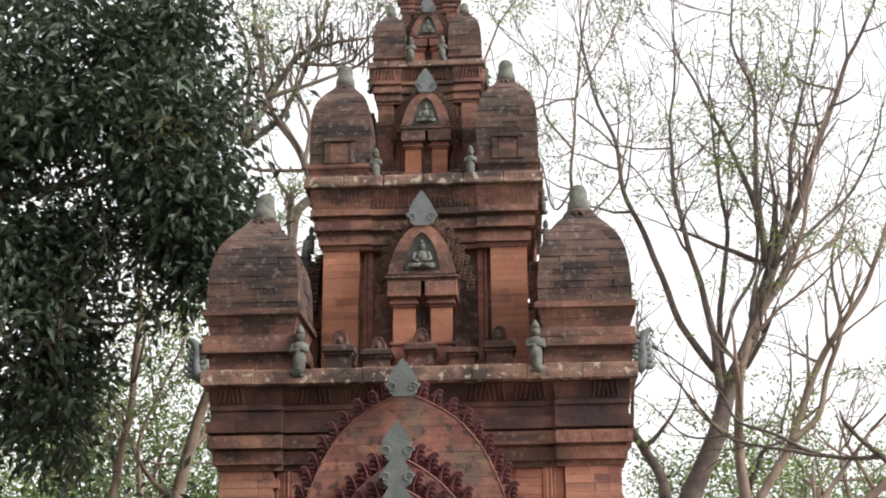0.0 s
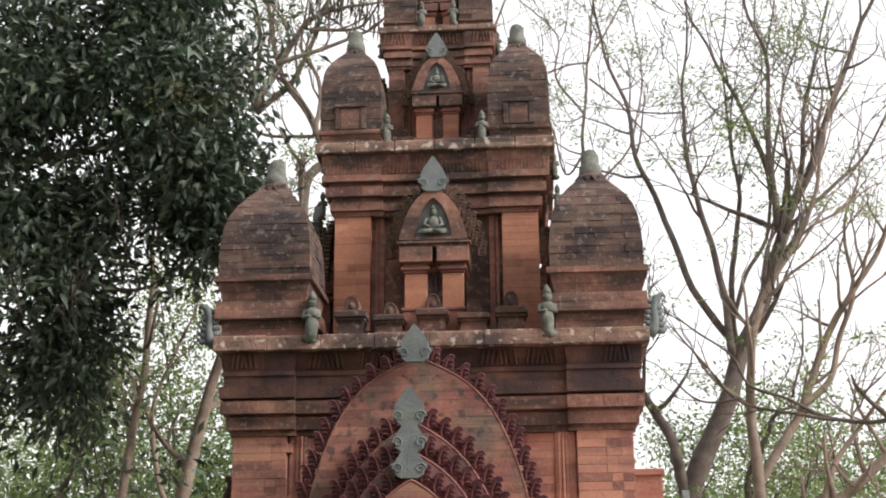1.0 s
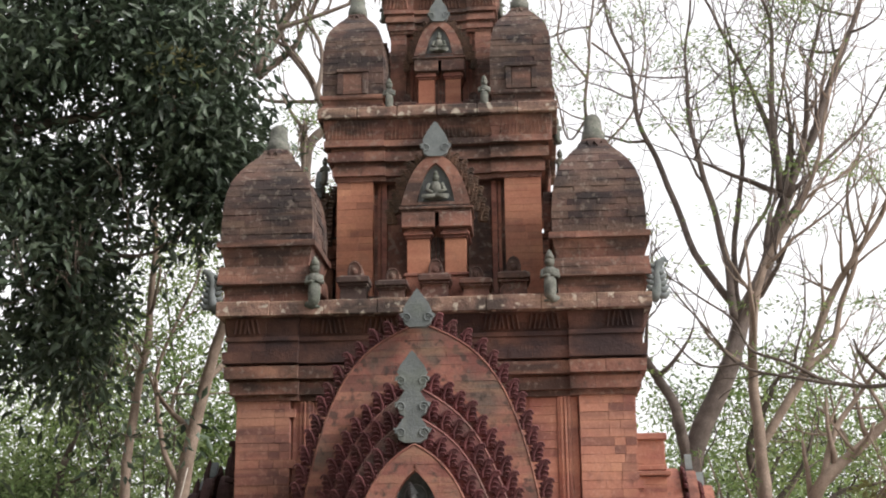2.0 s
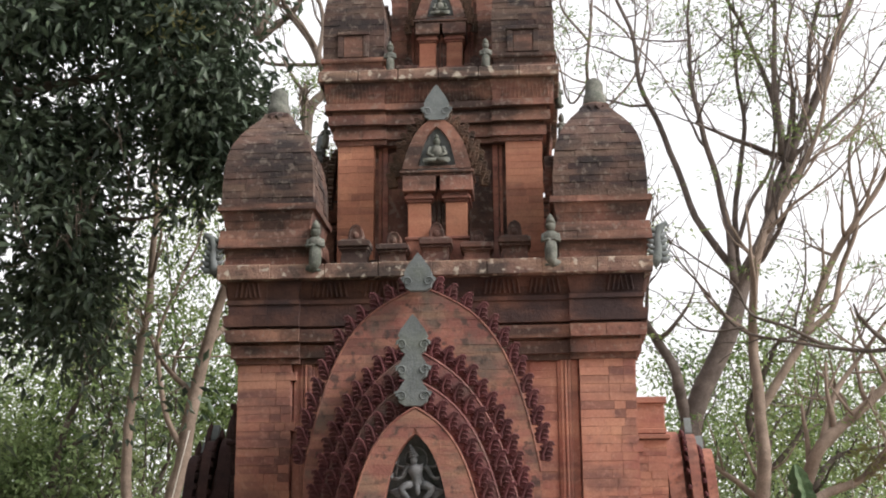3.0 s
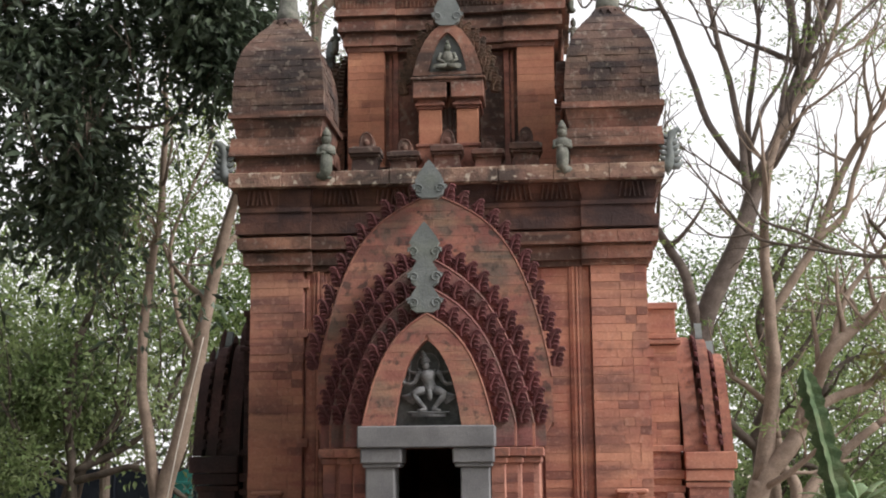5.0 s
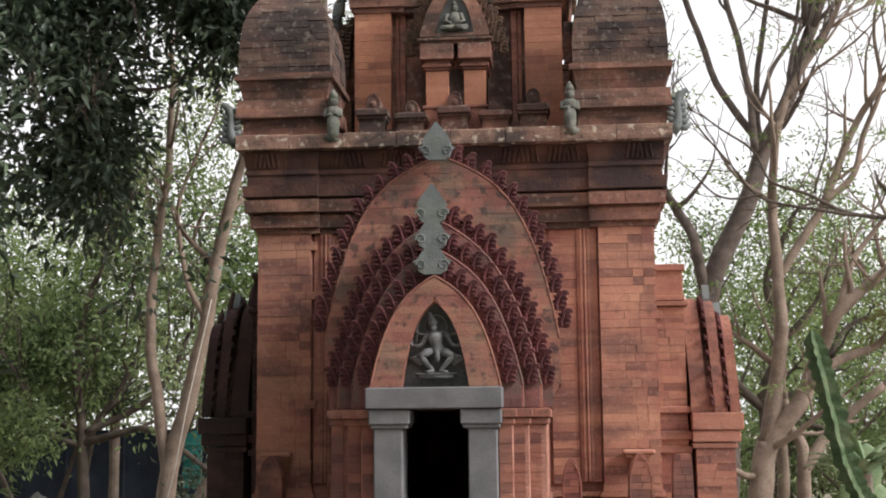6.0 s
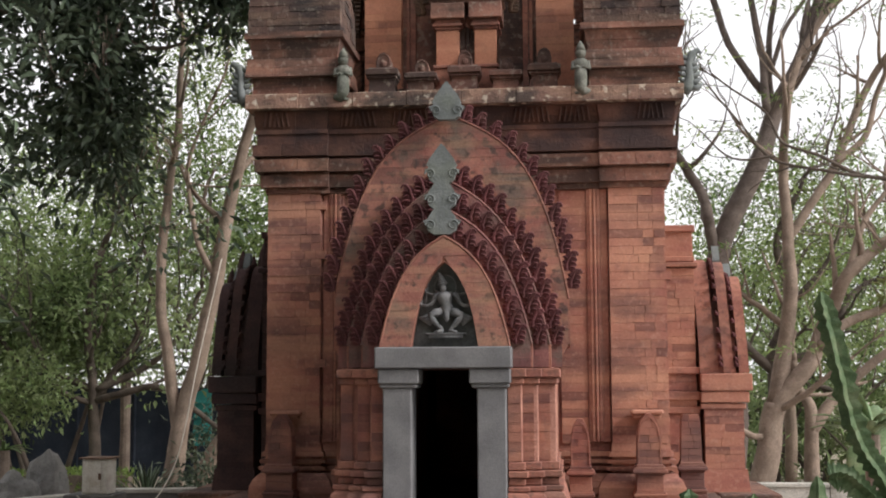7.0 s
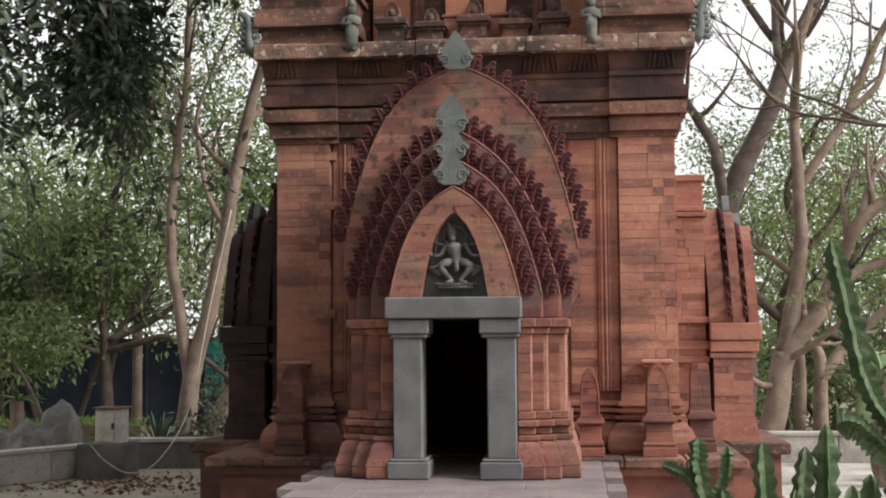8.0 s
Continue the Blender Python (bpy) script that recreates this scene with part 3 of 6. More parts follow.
# upright mouldings beside the piers
for s in (1, -1):
    for a, b, o in ((1.025, 1.2, 1.628), (1.05, 1.08, 1.642), (1.085, 1.105, 1.652), (1.11, 1.14, 1.642)):
        g = Geo().cbox(min(s * a, s * b), max(s * a, s * b), -o, -1.58, 1.1, 3.2, 0.005)
        part("upright_moulding", g, BRICK, tower_body)

# base mouldings of the body and its piers
BASE = [(0.6, 1.755), (0.64, 1.77), (0.69, 1.775), (0.74, 1.768), (0.79, 1.748), (0.83, 1.715), (0.85, 1.69), (0.85, 1.655), (0.875, 1.655), (0.875, 1.7), (0.905, 1.705), (0.905, 1.66),
        (0.93, 1.66), (0.93, 1.695), (0.96, 1.70), (0.96, 1.655), (0.985, 1.655), (0.985, 1.685), (1.025, 1.68), (1.025, 1.662), (1.09, 1.655)]
for k in range(2):
    g, gc = Geo(), Geo()
    if k == 0:
        for face in (Matrix(), Matrix.Rotation(math.pi / 2, 4, "Z"), Matrix.Rotation(-math.pi / 2, 4, "Z")):
            for (z0, h0), (z1, h1) in zip(BASE, BASE[1:]):
                if z1 > z0:
                    r = Geo()
                    for a, b in ((-1.22, -0.7), (0.7, 1.22)) if face == Matrix() else ((-1.22, 1.22),):
                        side_row(r, a, b, lambda u, o, zz: (u, -o, zz), z0, z1, h0 - 0.06, h1 - 0.06, 0.25, 0.16)
                    r.moved(face)
                    g.add(r.v, r.f)
        part("base_moulding", g, BRICK, tower_body, kind="stuff")
    else:
        for cx in (-1.44, 1.44):
            for cy in (-1.44, 1.44):
                g, gc = Geo(), Geo()
                PP = [(zz, h - 1.44 + 0.02) for zz, h in BASE]
                stack(g, PP, cx, cy, course=0.12, blen=0.3)
                core(gc, PP, cx, cy, 0.008)
                pb = part("pier_base", gc, MORTAR, tower_body)
                part("pier_base_bricks", g, BRICK, pb, kind="stuff")
for x in (0.945, 1.49):
    for s in (1, -1):
        antefix(tower_body, s * x, -1.80, 0.6, 0.27 if x > 1 else 0.22, 0.74 if x > 1 else 0.7, BRICK_STAINED, 0.22)
for s in (1, -1):
    part("crown_block", Geo().cbox(s * 1.49 - 0.13, s * 1.49 + 0.13, -1.79, -1.69, 1.325, 1.365, 0.012).cbox(s * 1.49 - 0.11, s * 1.49 + 0.11, -1.77, -1.69, 1.3, 1.325, 0.006), BRICK, tower_body)
    if s > 0:
        antefix(tower_body, 1.86, -1.35, 0.6, 0.24, 0.72, BRICK_STAINED, 0.22, True)

# main cornice: a recessed middle and four projecting corner blocks
CORN = [(3.2, 1.69), (3.25, 1.69), (3.25, 1.725), (3.355, 1.735), (3.355, 1.705), (3.38, 1.705), (3.38, 1.77), (3.485, 1.78), (3.485, 1.735),
        (3.51, 1.735), (3.51, 1.785), (3.61, 1.79), (3.61, 1.755), (3.70, 1.755), (3.70, 1.77), (3.74, 1.77), (3.74, 1.735), (3.9, 1.79)]
g, gd, gc = Geo(), Geo(), Geo()
CM = [(zz, h - 0.045) for zz, h in CORN]
stack(g, CM[:8], course=0.1, blen=0.3)
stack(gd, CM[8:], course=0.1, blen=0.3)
core(gc, CM)
cornice = part("cornice", gc, MORTAR_OLD, tower, "stepped red brick cornice")
part("cornice_bricks", g, BRICK_OLD, cornice, kind="stuff")
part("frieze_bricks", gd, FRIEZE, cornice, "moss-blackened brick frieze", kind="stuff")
for sx in (1, -1):
    for sy in (1, -1):
        g, gd, gc = Geo(), Geo(), Geo()
        CP = [(zz, (h - 1.14) / 2) for zz, h in CORN]
        for (z0, h0), (z1, h1) in zip(CP, CP[1:]):
            if z1 > z0:
                c = 1.14 + (h0 + h1) / 2
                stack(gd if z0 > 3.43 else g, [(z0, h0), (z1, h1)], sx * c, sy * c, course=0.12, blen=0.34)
        core(gc, [(zz, h - 0.02) for zz, h in CP], sx * (1.14 + CP[0][1]), sy * (1.14 + CP[0][1]), 0.0)
        cb = part("corner_block", gc, MORTAR_OLD, cornice)
        part("corner_bricks", g, BRICK_OLD, cb, kind="stuff")
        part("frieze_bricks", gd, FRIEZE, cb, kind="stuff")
for s in (-1, 1):
    for i in range(8):
        a, b = -1.84 + 0.46 * i, -1.84 + 0.46 * (i + 1)
        q = RND.uniform(-0.004, 0.004)
        ledge = Geo().cbox(a + 0.001, b - 0.001, min(s * 1.4, s * (1.85 + q)), max(s * 1.4, s * (1.85 + q)), 3.904, 4.03 + q, 0.005)
        part("ledge_stone", ledge, LEDGE, cornice)
    for i in range(6):
        a, b = -1.398 + 0.466 * i, -1.398 + 0.466 * (i + 1)
        part("ledge_stone", Geo().cbox(min(s * 1.4, s * 1.845), max(s * 1.4, s * 1.845), a + 0.001, b - 0.001, 3.904, 4.03, 0.005), LEDGE, cornice)
part("ledge_core", Geo().box(-1.39, 1.39, -1.39, 1.39, 3.91, 4.02), LEDGE, cornice)


def ribs(parent, half, z0, z1, lean, pitch, x_from, x_to, material):
    """Slanted carved ribs along the frieze, on the front and both sides."""
    g = Geo()
    for face in (Matrix(), Matrix.Rotation(math.pi / 2, 4, "Z"), Matrix.Rotation(-math.pi / 2, 4, "Z")):
        r = Geo()
        x = x_from
        while x < x_to:
            t = lean * (1 if (x - x_from) < (x_to - x_from) / 2 else -1)
            r.add([(x, -half, z0), (x + pitch * 0.55, -half, z0), (x + t + pitch * 0.55, -half - 0.02, z1), (x + t, -half - 0.02, z1),
                   (x + pitch * 0.27, -half - 0.022, z0), (x + t + pitch * 0.27, -half - 0.045, z1)],
                  [(0, 4, 5, 3), (4, 1, 2, 5), (3, 5, 2), (0, 1, 4)])
            x += pitch
        r.moved(face)
        g.add(r.v, r.f)
    return part("carved_frieze", g, material, parent, kind="stuff")


for a, b in ((-1.05, -0.75), (-0.6, -0.3), (0.42, 0.72), (0.8, 1.08)):
    ribs(cornice, 1.715, 3.765, 3.88, 0.02, 0.042, a, b, FRIEZE)
for a, b in ((-1.7, -1.45), (1.45, 1.7)):
    ribs(cornice, 1.765, 3.765, 3.88, 0.02, 0.042, a, b, FRIEZE)

DOME = [(0.0, 0.365), (0.16, 0.365), (0.16, 0.42), (0.32, 0.405), (0.32, 0.365), (0.49, 0.4), (0.49, 0.43), (0.545, 0.43), (0.545, 0.4), (0.73, 0.4), (0.9, 0.388),
        (1.02, 0.368), (1.12, 0.338), (1.21, 0.292), (1.3, 0.23), (1.38, 0.165), (1.435, 0.125), (1.48, 0.11)]


DOME_SMALL = [(0.0, 0.405), (0.05, 0.405), (0.05, 0.38), (0.13, 0.395), (0.13, 0.42), (0.15, 0.425), (0.19, 0.425), (0.19, 0.42), (0.19, 0.402)] + DOME[9:]


def dome(cx, cy, z, s, panel):
    """A bulging square dome of brick with a stone tip."""
    P = [(z + zz * s, h * s) for zz, h in (DOME if s > 0.8 else DOME_SMALL)]
    g, gc = Geo(), Geo()
    stack(g, P[8:], cx, cy, course=0.06 if s > 0.8 else 0.055, blen=0.16, jit=0.0045)
    core(gc, P, cx, cy, 0.012)
    ob = part("corner_dome", gc, MORTAR_OLD, tower, "dark lichen-stained brick corner dome with a stone tip")
    part("dome_bricks", g, BRICK_DOME, ob, kind="stuff")
    b = Geo()
    stack(b, P[:9], cx, cy, course=0.08, blen=0.26, jit=0.003)
    part("base_bricks", b, BRICK_OLD, ob, kind="stuff")
    t = Geo()
    zt = z + 1.48 * s
    k = s if s > 0.8 else s * 1.22
    t.tube([(cx, cy, zt - 0.01), (cx, cy, zt + 0.03 * k), (cx, cy, zt + 0.1 * k), (cx, cy, zt + 0.11 * k), (cx, cy, zt + 0.2 * k), (cx, cy, zt + 0.25 * k), (cx, cy, zt + 0.275 * k)],
           [0.1 * k, 0.108 * k, 0.1 * k, 0.086 * k, 0.082 * k, 0.058 * k, 0.016 * k], 14)
    part("dome_tip", t, STATUE, ob, "grey-green rounded stone tip", True)
    petals = Geo()
    petals.tube([(cx, cy, zt - 0.035 * s), (cx, cy, zt - 0.01 * s), (cx, cy, zt + 0.012 * s)], [0.142 * s, 0.135 * s, 0.11 * s], 18)
    for k in range(14):
        w = 2 * math.pi * k / 14
        c, d = math.cos(w), math.sin(w)
        tri = [(-0.032, 0.138, -0.02), (0.032, 0.138, -0.02), (0.0, 0.165, -0.085), (-0.032, 0.115, -0.02), (0.032, 0.115, -0.02), (0.0, 0.14, -0.085)]
        petals.add([(cx + s * (a * -d + b * c), cy + s * (a * c + b * d), zt + s * e) for a, b, e in tri],
                   [(0, 2, 1), (3, 4, 5), (0, 1, 4, 3), (1, 2, 5, 4), (2, 0, 3, 5)])
    part("petal_ring", petals, BRICK_DOME, ob)
    if panel:
        y = cy - 0.4 * s
        part("blind_door", Geo().cbox(cx - 0.125 * s, cx + 0.125 * s, y - 0.02, y + 0.05, z + 0.2 * s, z + 0.49 * s, 0.004), BRICK_OLD, ob)
        for k in (-1, 1):
            part("door_jamb", Geo().cbox(cx + k * 0.165 * s - 0.025, cx + k * 0.165 * s + 0.025, y - 0.026, y + 0.05, z + 0.2 * s, z + 0.5 * s, 0.003), BRICK_DOME, ob)
        part("door_lintel", Geo().cbox(cx - 0.21 * s, cx + 0.21 * s, y - 0.038, y + 0.05, z + 0.502 * s, z + 0.55 * s, 0.004), BRICK_DOME, ob)
    return ob


for sx in (-1, 1):
    for sy in (-1, 1):
        dome(sx * 1.43, sy * 1.40, 4.03, 1.0, False)
        dome(sx * 0.80, sy * 0.78, 6.05, 0.73, sy < 0)
        dome(sx * 0.385, sy * 0.37, 7.5, 0.42, False)


def storey(z0, z1, half, pier, cornice_top, flare, course):
    """An upper storey: core, corner piers, mouldings and a flaring cornice with a ledge."""
    g, gc = Geo(), Geo()
    e = 0.11 * half
    stack(g, [(z0, half - e), (z1, half - e)], course=course, blen=0.2)
    core(gc, [(z0, half - e), (z1, half - e)])
    ob = part("storey", gc, MORTAR_OLD, tower, "upper storey of red brick")
    part("storey_bricks", g, MOSSY if half > 0.6 else BRICK_OLD, ob, kind="stuff")
    k = half - pier / 2
    for sx in (-1, 1):
        for sy in (-1, 1):
            p, pc = Geo(), Geo()
            stack(p, [(z0, pier / 2), (z1, pier / 2)], sx * k, sy * k, course=course, blen=0.19)
            core(pc, [(z0, pier / 2), (z1, pier / 2)], sx * k, sy * k, 0.008)
            po = part("corner_pier", pc, MORTAR, ob)
            part("pier_bricks", p, BRICK_ORANGE if half > 0.6 else BRICK_OLD, po, kind="stuff")
        for a, w, o in ((pier + 0.05, 0.03, 0.015), (pier + 0.1, 0.05, 0.03)):
            x = sx * (half - a)
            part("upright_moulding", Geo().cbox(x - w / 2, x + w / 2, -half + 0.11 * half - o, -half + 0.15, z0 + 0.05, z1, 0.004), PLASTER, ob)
    d, f = cornice_top - z1, flare - half
    C = [(0, 0.06), (0.07, 0.06), (0.07, 0.25), (0.2, 0.25), (0.2, 0.15), (0.26, 0.15), (0.26, 0.48), (0.4, 0.48), (0.4, 0.3), (0.46, 0.3), (0.46, 0.66), (0.55, 0.66), (0.55, 0.45), (0.84, 0.8)]
    P = [(z1 + a * d, half + b * f) for a, b in C]
    c, cc = Geo(), Geo()
    stack(c, [(zz, h - 0.03) for zz, h in P], course=0.09, blen=0.26)
    core(cc, [(zz, h - 0.03) for zz, h in P])
    co = part("storey_cornice", cc, MORTAR_OLD, ob)
    part("cornice_bricks", c, BRICK_OLD, co, kind="stuff")
    e = half * 0.52
    for sx in (-1, 1):
        for sy in (-1, 1):
            q = Geo()
            for (za, ha), (zb, hb) in zip(P, P[1:]):
                if zb > za:
                    m = ((ha + hb) / 2 - e) / 2
                    stack(q, [(za, (ha - e) / 2), (zb, (hb - e) / 2)], sx * (e + m), sy * (e + m), course=0.1, blen=0.28)
            part("corner_bricks", q, BRICK_OLD, co, kind="stuff")
    zc = z1 + 0.84 * d
    n = 6
    for i in range(n):
        a, b = -flare + 2 * flare * i / n, -flare + 2 * flare * (i + 1) / n
        part("ledge_stone", Geo().cbox(a + 0.001, b - 0.001, -flare, -flare + 0.35, zc + 0.003, cornice_top, 0.01), LEDGE, co)
    part("ledge_stone", Geo().cbox(-flare, flare, -flare + 0.351, flare, zc + 0.003, cornice_top - 0.004, 0.01), LEDGE, co)
    zr = z1 + 0.58 * d
    ribs(co, half + 0.45 * f - 0.022, zr, zr + 0.22 * d, 0.014, 0.036, -e + 0.05, e - 0.05, BRICK_OLD)
    for s in (-1, 1):
        m = s * (e + flare) / 2
        ribs(co, half + 0.45 * f + 0.005, zr, zr + 0.22 * d, 0.014, 0.036, m - (flare - e) * 0.36, m + (flare - e) * 0.36, BRICK_OLD)
    return ob


storey(4.03, 5.36, 0.955, 0.34, 6.05, 1.13, 0.065)
storey(6.05, 7.06, 0.505, 0.16, 7.5, 0.6, 0.06)
storey(7.5, 8.2, 0.28, 0.09, 8.46, 0.33, 0.055)
dome(0, 0, 8.46, 0.55, False)


def niche(y, z, s, old):
    """A projecting niche: two pilasters, cap, pointed gable with a seated figure, leaf plate on the tip."""
    def X(g, x0, x1, d, za, zb, c=0.006):
        g.cbox(x0 * s, x1 * s, y - d * s, y + 0.25 * s, z + za * s, z + zb * s, c * s)
    g = Geo()
    X(g, -0.27, 0.27, 0.0, -0.3, 0.39)
    ob = part("niche", g, MOSSY, tower, "brick niche holding a seated stone figure")
    rows = [("moulding", -0.32, 0.32, 0.13, 0.585, 0.615), ("moulding", -0.335, 0.335, 0.15, 0.615, 0.64), ("niche_mullion", -0.05, 0.07, -0.02, -0.3, 0.5)]
    for a, b in ((-0.265, -0.06), (0.075, 0.27)):
        rows += [("niche_pilaster", a, b, 0.09, -0.3, 0.35), ("capital", a - 0.012, b + 0.012, 0.105, 0.352, 0.375), ("capital", a - 0.03, b + 0.03, 0.125, 0.377, 0.41), ("capital", a - 0.015, b + 0.015, 0.11, 0.41, 0.44),
                 ("niche_cap", a - 0.045, b + 0.05, 0.16, 0.442, 0.58), ("pilaster_foot", a - 0.012, b + 0.012, 0.11, -0.3, 0.0), ("pilaster_foot", a - 0.025, b + 0.025, 0.125, 0.0, 0.03)]
    rows += [("upright_fillet", -0.02, 0.0, 0.0, -0.2, 0.44), ("upright_fillet", 0.02, 0.04, 0.0, -0.2, 0.44)]
    for name, a, b, d, za, zt in rows:
        g = Geo()
        X(g, a, b, d, za, zt)
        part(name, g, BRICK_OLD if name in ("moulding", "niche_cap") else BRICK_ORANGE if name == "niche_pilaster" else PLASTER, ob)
    zb = z + 0.64 * s
    outer = ogive(0.315 * s, zb + 0.02, zb + 0.52 * s)
    inner = ogive(0.17 * s, zb + 0.05 * s, zb + 0.42 * s)
    rim = Geo()
    k = len(outer)
    v = [(a, y - 0.12 * s, b) for a, b in outer] + [(a, y - 0.12 * s, b) for a, b in inner] + [(a, y + 0.2 * s, b) for a, b in outer] + [(a, y - 0.06 * s, b) for a, b in inner]
    f = []
    for i in range(k - 1):
        f += [(i, i + 1, k + i + 1, k + i), (i, 2 * k + i, 2 * k + i + 1, i + 1), (k + i, k + i + 1, 3 * k + i + 1, 3 * k + i)]
    f += [(0, k, 2 * k - 1, k - 1)]
    rim.add(v, f)
    part("gable", rim, BRICK_OLD, ob, "pointed brick gable")
    back = Geo().prism(ogive(0.18 * s, zb + 0.03 * s, zb + 0.44 * s), y - 0.065 * s, y + 0.05 * s)
    part("niche_back", back, GREENSTONE, ob)
    seated_figure(ob, 0, y - 0.085 * s, zb + 0.07 * s, 0.56 * s)
    crockets(ob, 0.41 * s, zb - 0.1 * s, zb + 0.53 * s, y + 0.06 * s, 8, 0.13 * s, mesh=CROCKET_OLD_MESH, hi=0.88)
    crockets(ob, 0.345 * s, zb - 0.02 * s, zb + 0.5 * s, y - 0.02 * s, 8, 0.1 * s, mesh=CROCKET_OLD_MESH, hi=0.84)
    leaf_plate(ob, 0, y - 0.1 * s, zb + 0.48 * s, 0.26 * s, 0.34 * s)
    return ob


for turn in (0, 90, -90):
    niche(-1.18, 4.35, 1.0, False).matrix_local = pose(0, 0, 0, 0, 0, turn)
    niche(-0.66, 6.19, 0.78, False).matrix_local = pose(0, 0, 0, 0, 0, turn)
niche(-0.36, 7.48, 0.58, False)


def pedestal(x, y, z, w, h, d):
    """A weathered block with two lips and a round-headed slab with a raised rim."""
    a = w / 2
    g = Geo().cbox(x - a, x + a, y - d, y, z, z + 0.07 * h, 0.005).box(x - a * 0.95, x + a * 0.95, y - d * 0.95, y, z + 0.07 * h, z + 0.36 * h, 0.014)
    g.cbox(x - a * 0.9, x + a * 0.9, y - d * 0.9, y, z + 0.36 * h, z + 0.4 * h, 0.003).cbox(x - a * 1.0, x + a * 1.0, y - d * 1.0, y, z + 0.4 * h, z + 0.45 * h, 0.004)
    g.cbox(x - a * 1.1, x + a * 1.1, y - d * 1.1, y, z + 0.455 * h, z + 0.56 * h, 0.005).box(x - a * 0.95, x + a * 0.95, y - d * 0.95, y, z + 0.56 * h, z + 0.6 * h, 0.012)
    b = a * 0.5
    g.prism([(x + p, q) for p, q in [(b, z + 0.6 * h)] + ogive(b, z + 0.74 * h, z + 0.92 * h, 8, 2.6) + [(-b, z + 0.6 * h)]], y - d * 0.45, y + 0.05)
    rim = [(x + p, y - d * 0.45, q) for p, q in [(b * 0.85, z + 0.6 * h)] + ogive(b * 0.85, z + 0.74 * h, z + 0.89 * h, 8, 2.6) + [(-b * 0.85, z + 0.6 * h)]]
    g.tube(rim, [0.008] * len(rim), 5)
    g.blob((x, y - d * 0.45, z + 0.71 * h), (b * 0.45, 0.015, b * 0.5), 8, 6)
    return part("pedestal", g, MOSSY, tower, "weathered brick pedestal with a round-headed slab")


for x in (-0.72, -0.38, 0.0, 0.36, 0.69):
    pedestal(x, -1.28, 4.03, 0.26, 0.5 if abs(x) > 0.5 or x == 0 else 0.42, 0.22)
for x in (-0.55, 0.17, 0.53, -0.19):
    sill = Geo().cbox(x - 0.06, x + 0.06, -1.2, -1.0, 4.03, 4.075, 0.004).cbox(x - 0.05, x + 0.05, -1.16, -1.0, 4.075, 4.1, 0.003)
    sill.cbox(x - 0.06, x + 0.06, -1.2, -1.0, 4.1, 4.135, 0.004).cbox(x - 0.05, x + 0.05, -1.15, -1.0, 4.135, 4.17, 0.003).cbox(x - 0.065, x + 0.065, -1.21, -1.0, 4.17, 4.2, 0.004)
    part("sill_block", sill, MOSSY, tower)
for x in (-0.33, 0.33):
    pedestal(x, -0.56, 6.05, 0.2, 0.34, 0.16)
for s in (1, -1):
    guardian(tower, s * 1.0, -1.82, 3.97, 0.44, s)
    guardian(tower, s * 0.45, -1.08, 6.02, 0.32, s)
    guardian(tower, s * 0.16, -0.57, 7.5, 0.28, s)
    guardian(tower, s * 1.15, -0.5, 5.5, 0.28, s)
    guardian(tower, s * 1.13, -0.45, 5.86, 0.28, s)
    guardian(tower, s * 0.6, -0.3, 7.3, 0.24, s)
    crest(tower, s * 1.84, -1.78, 3.98, 0.36, s)

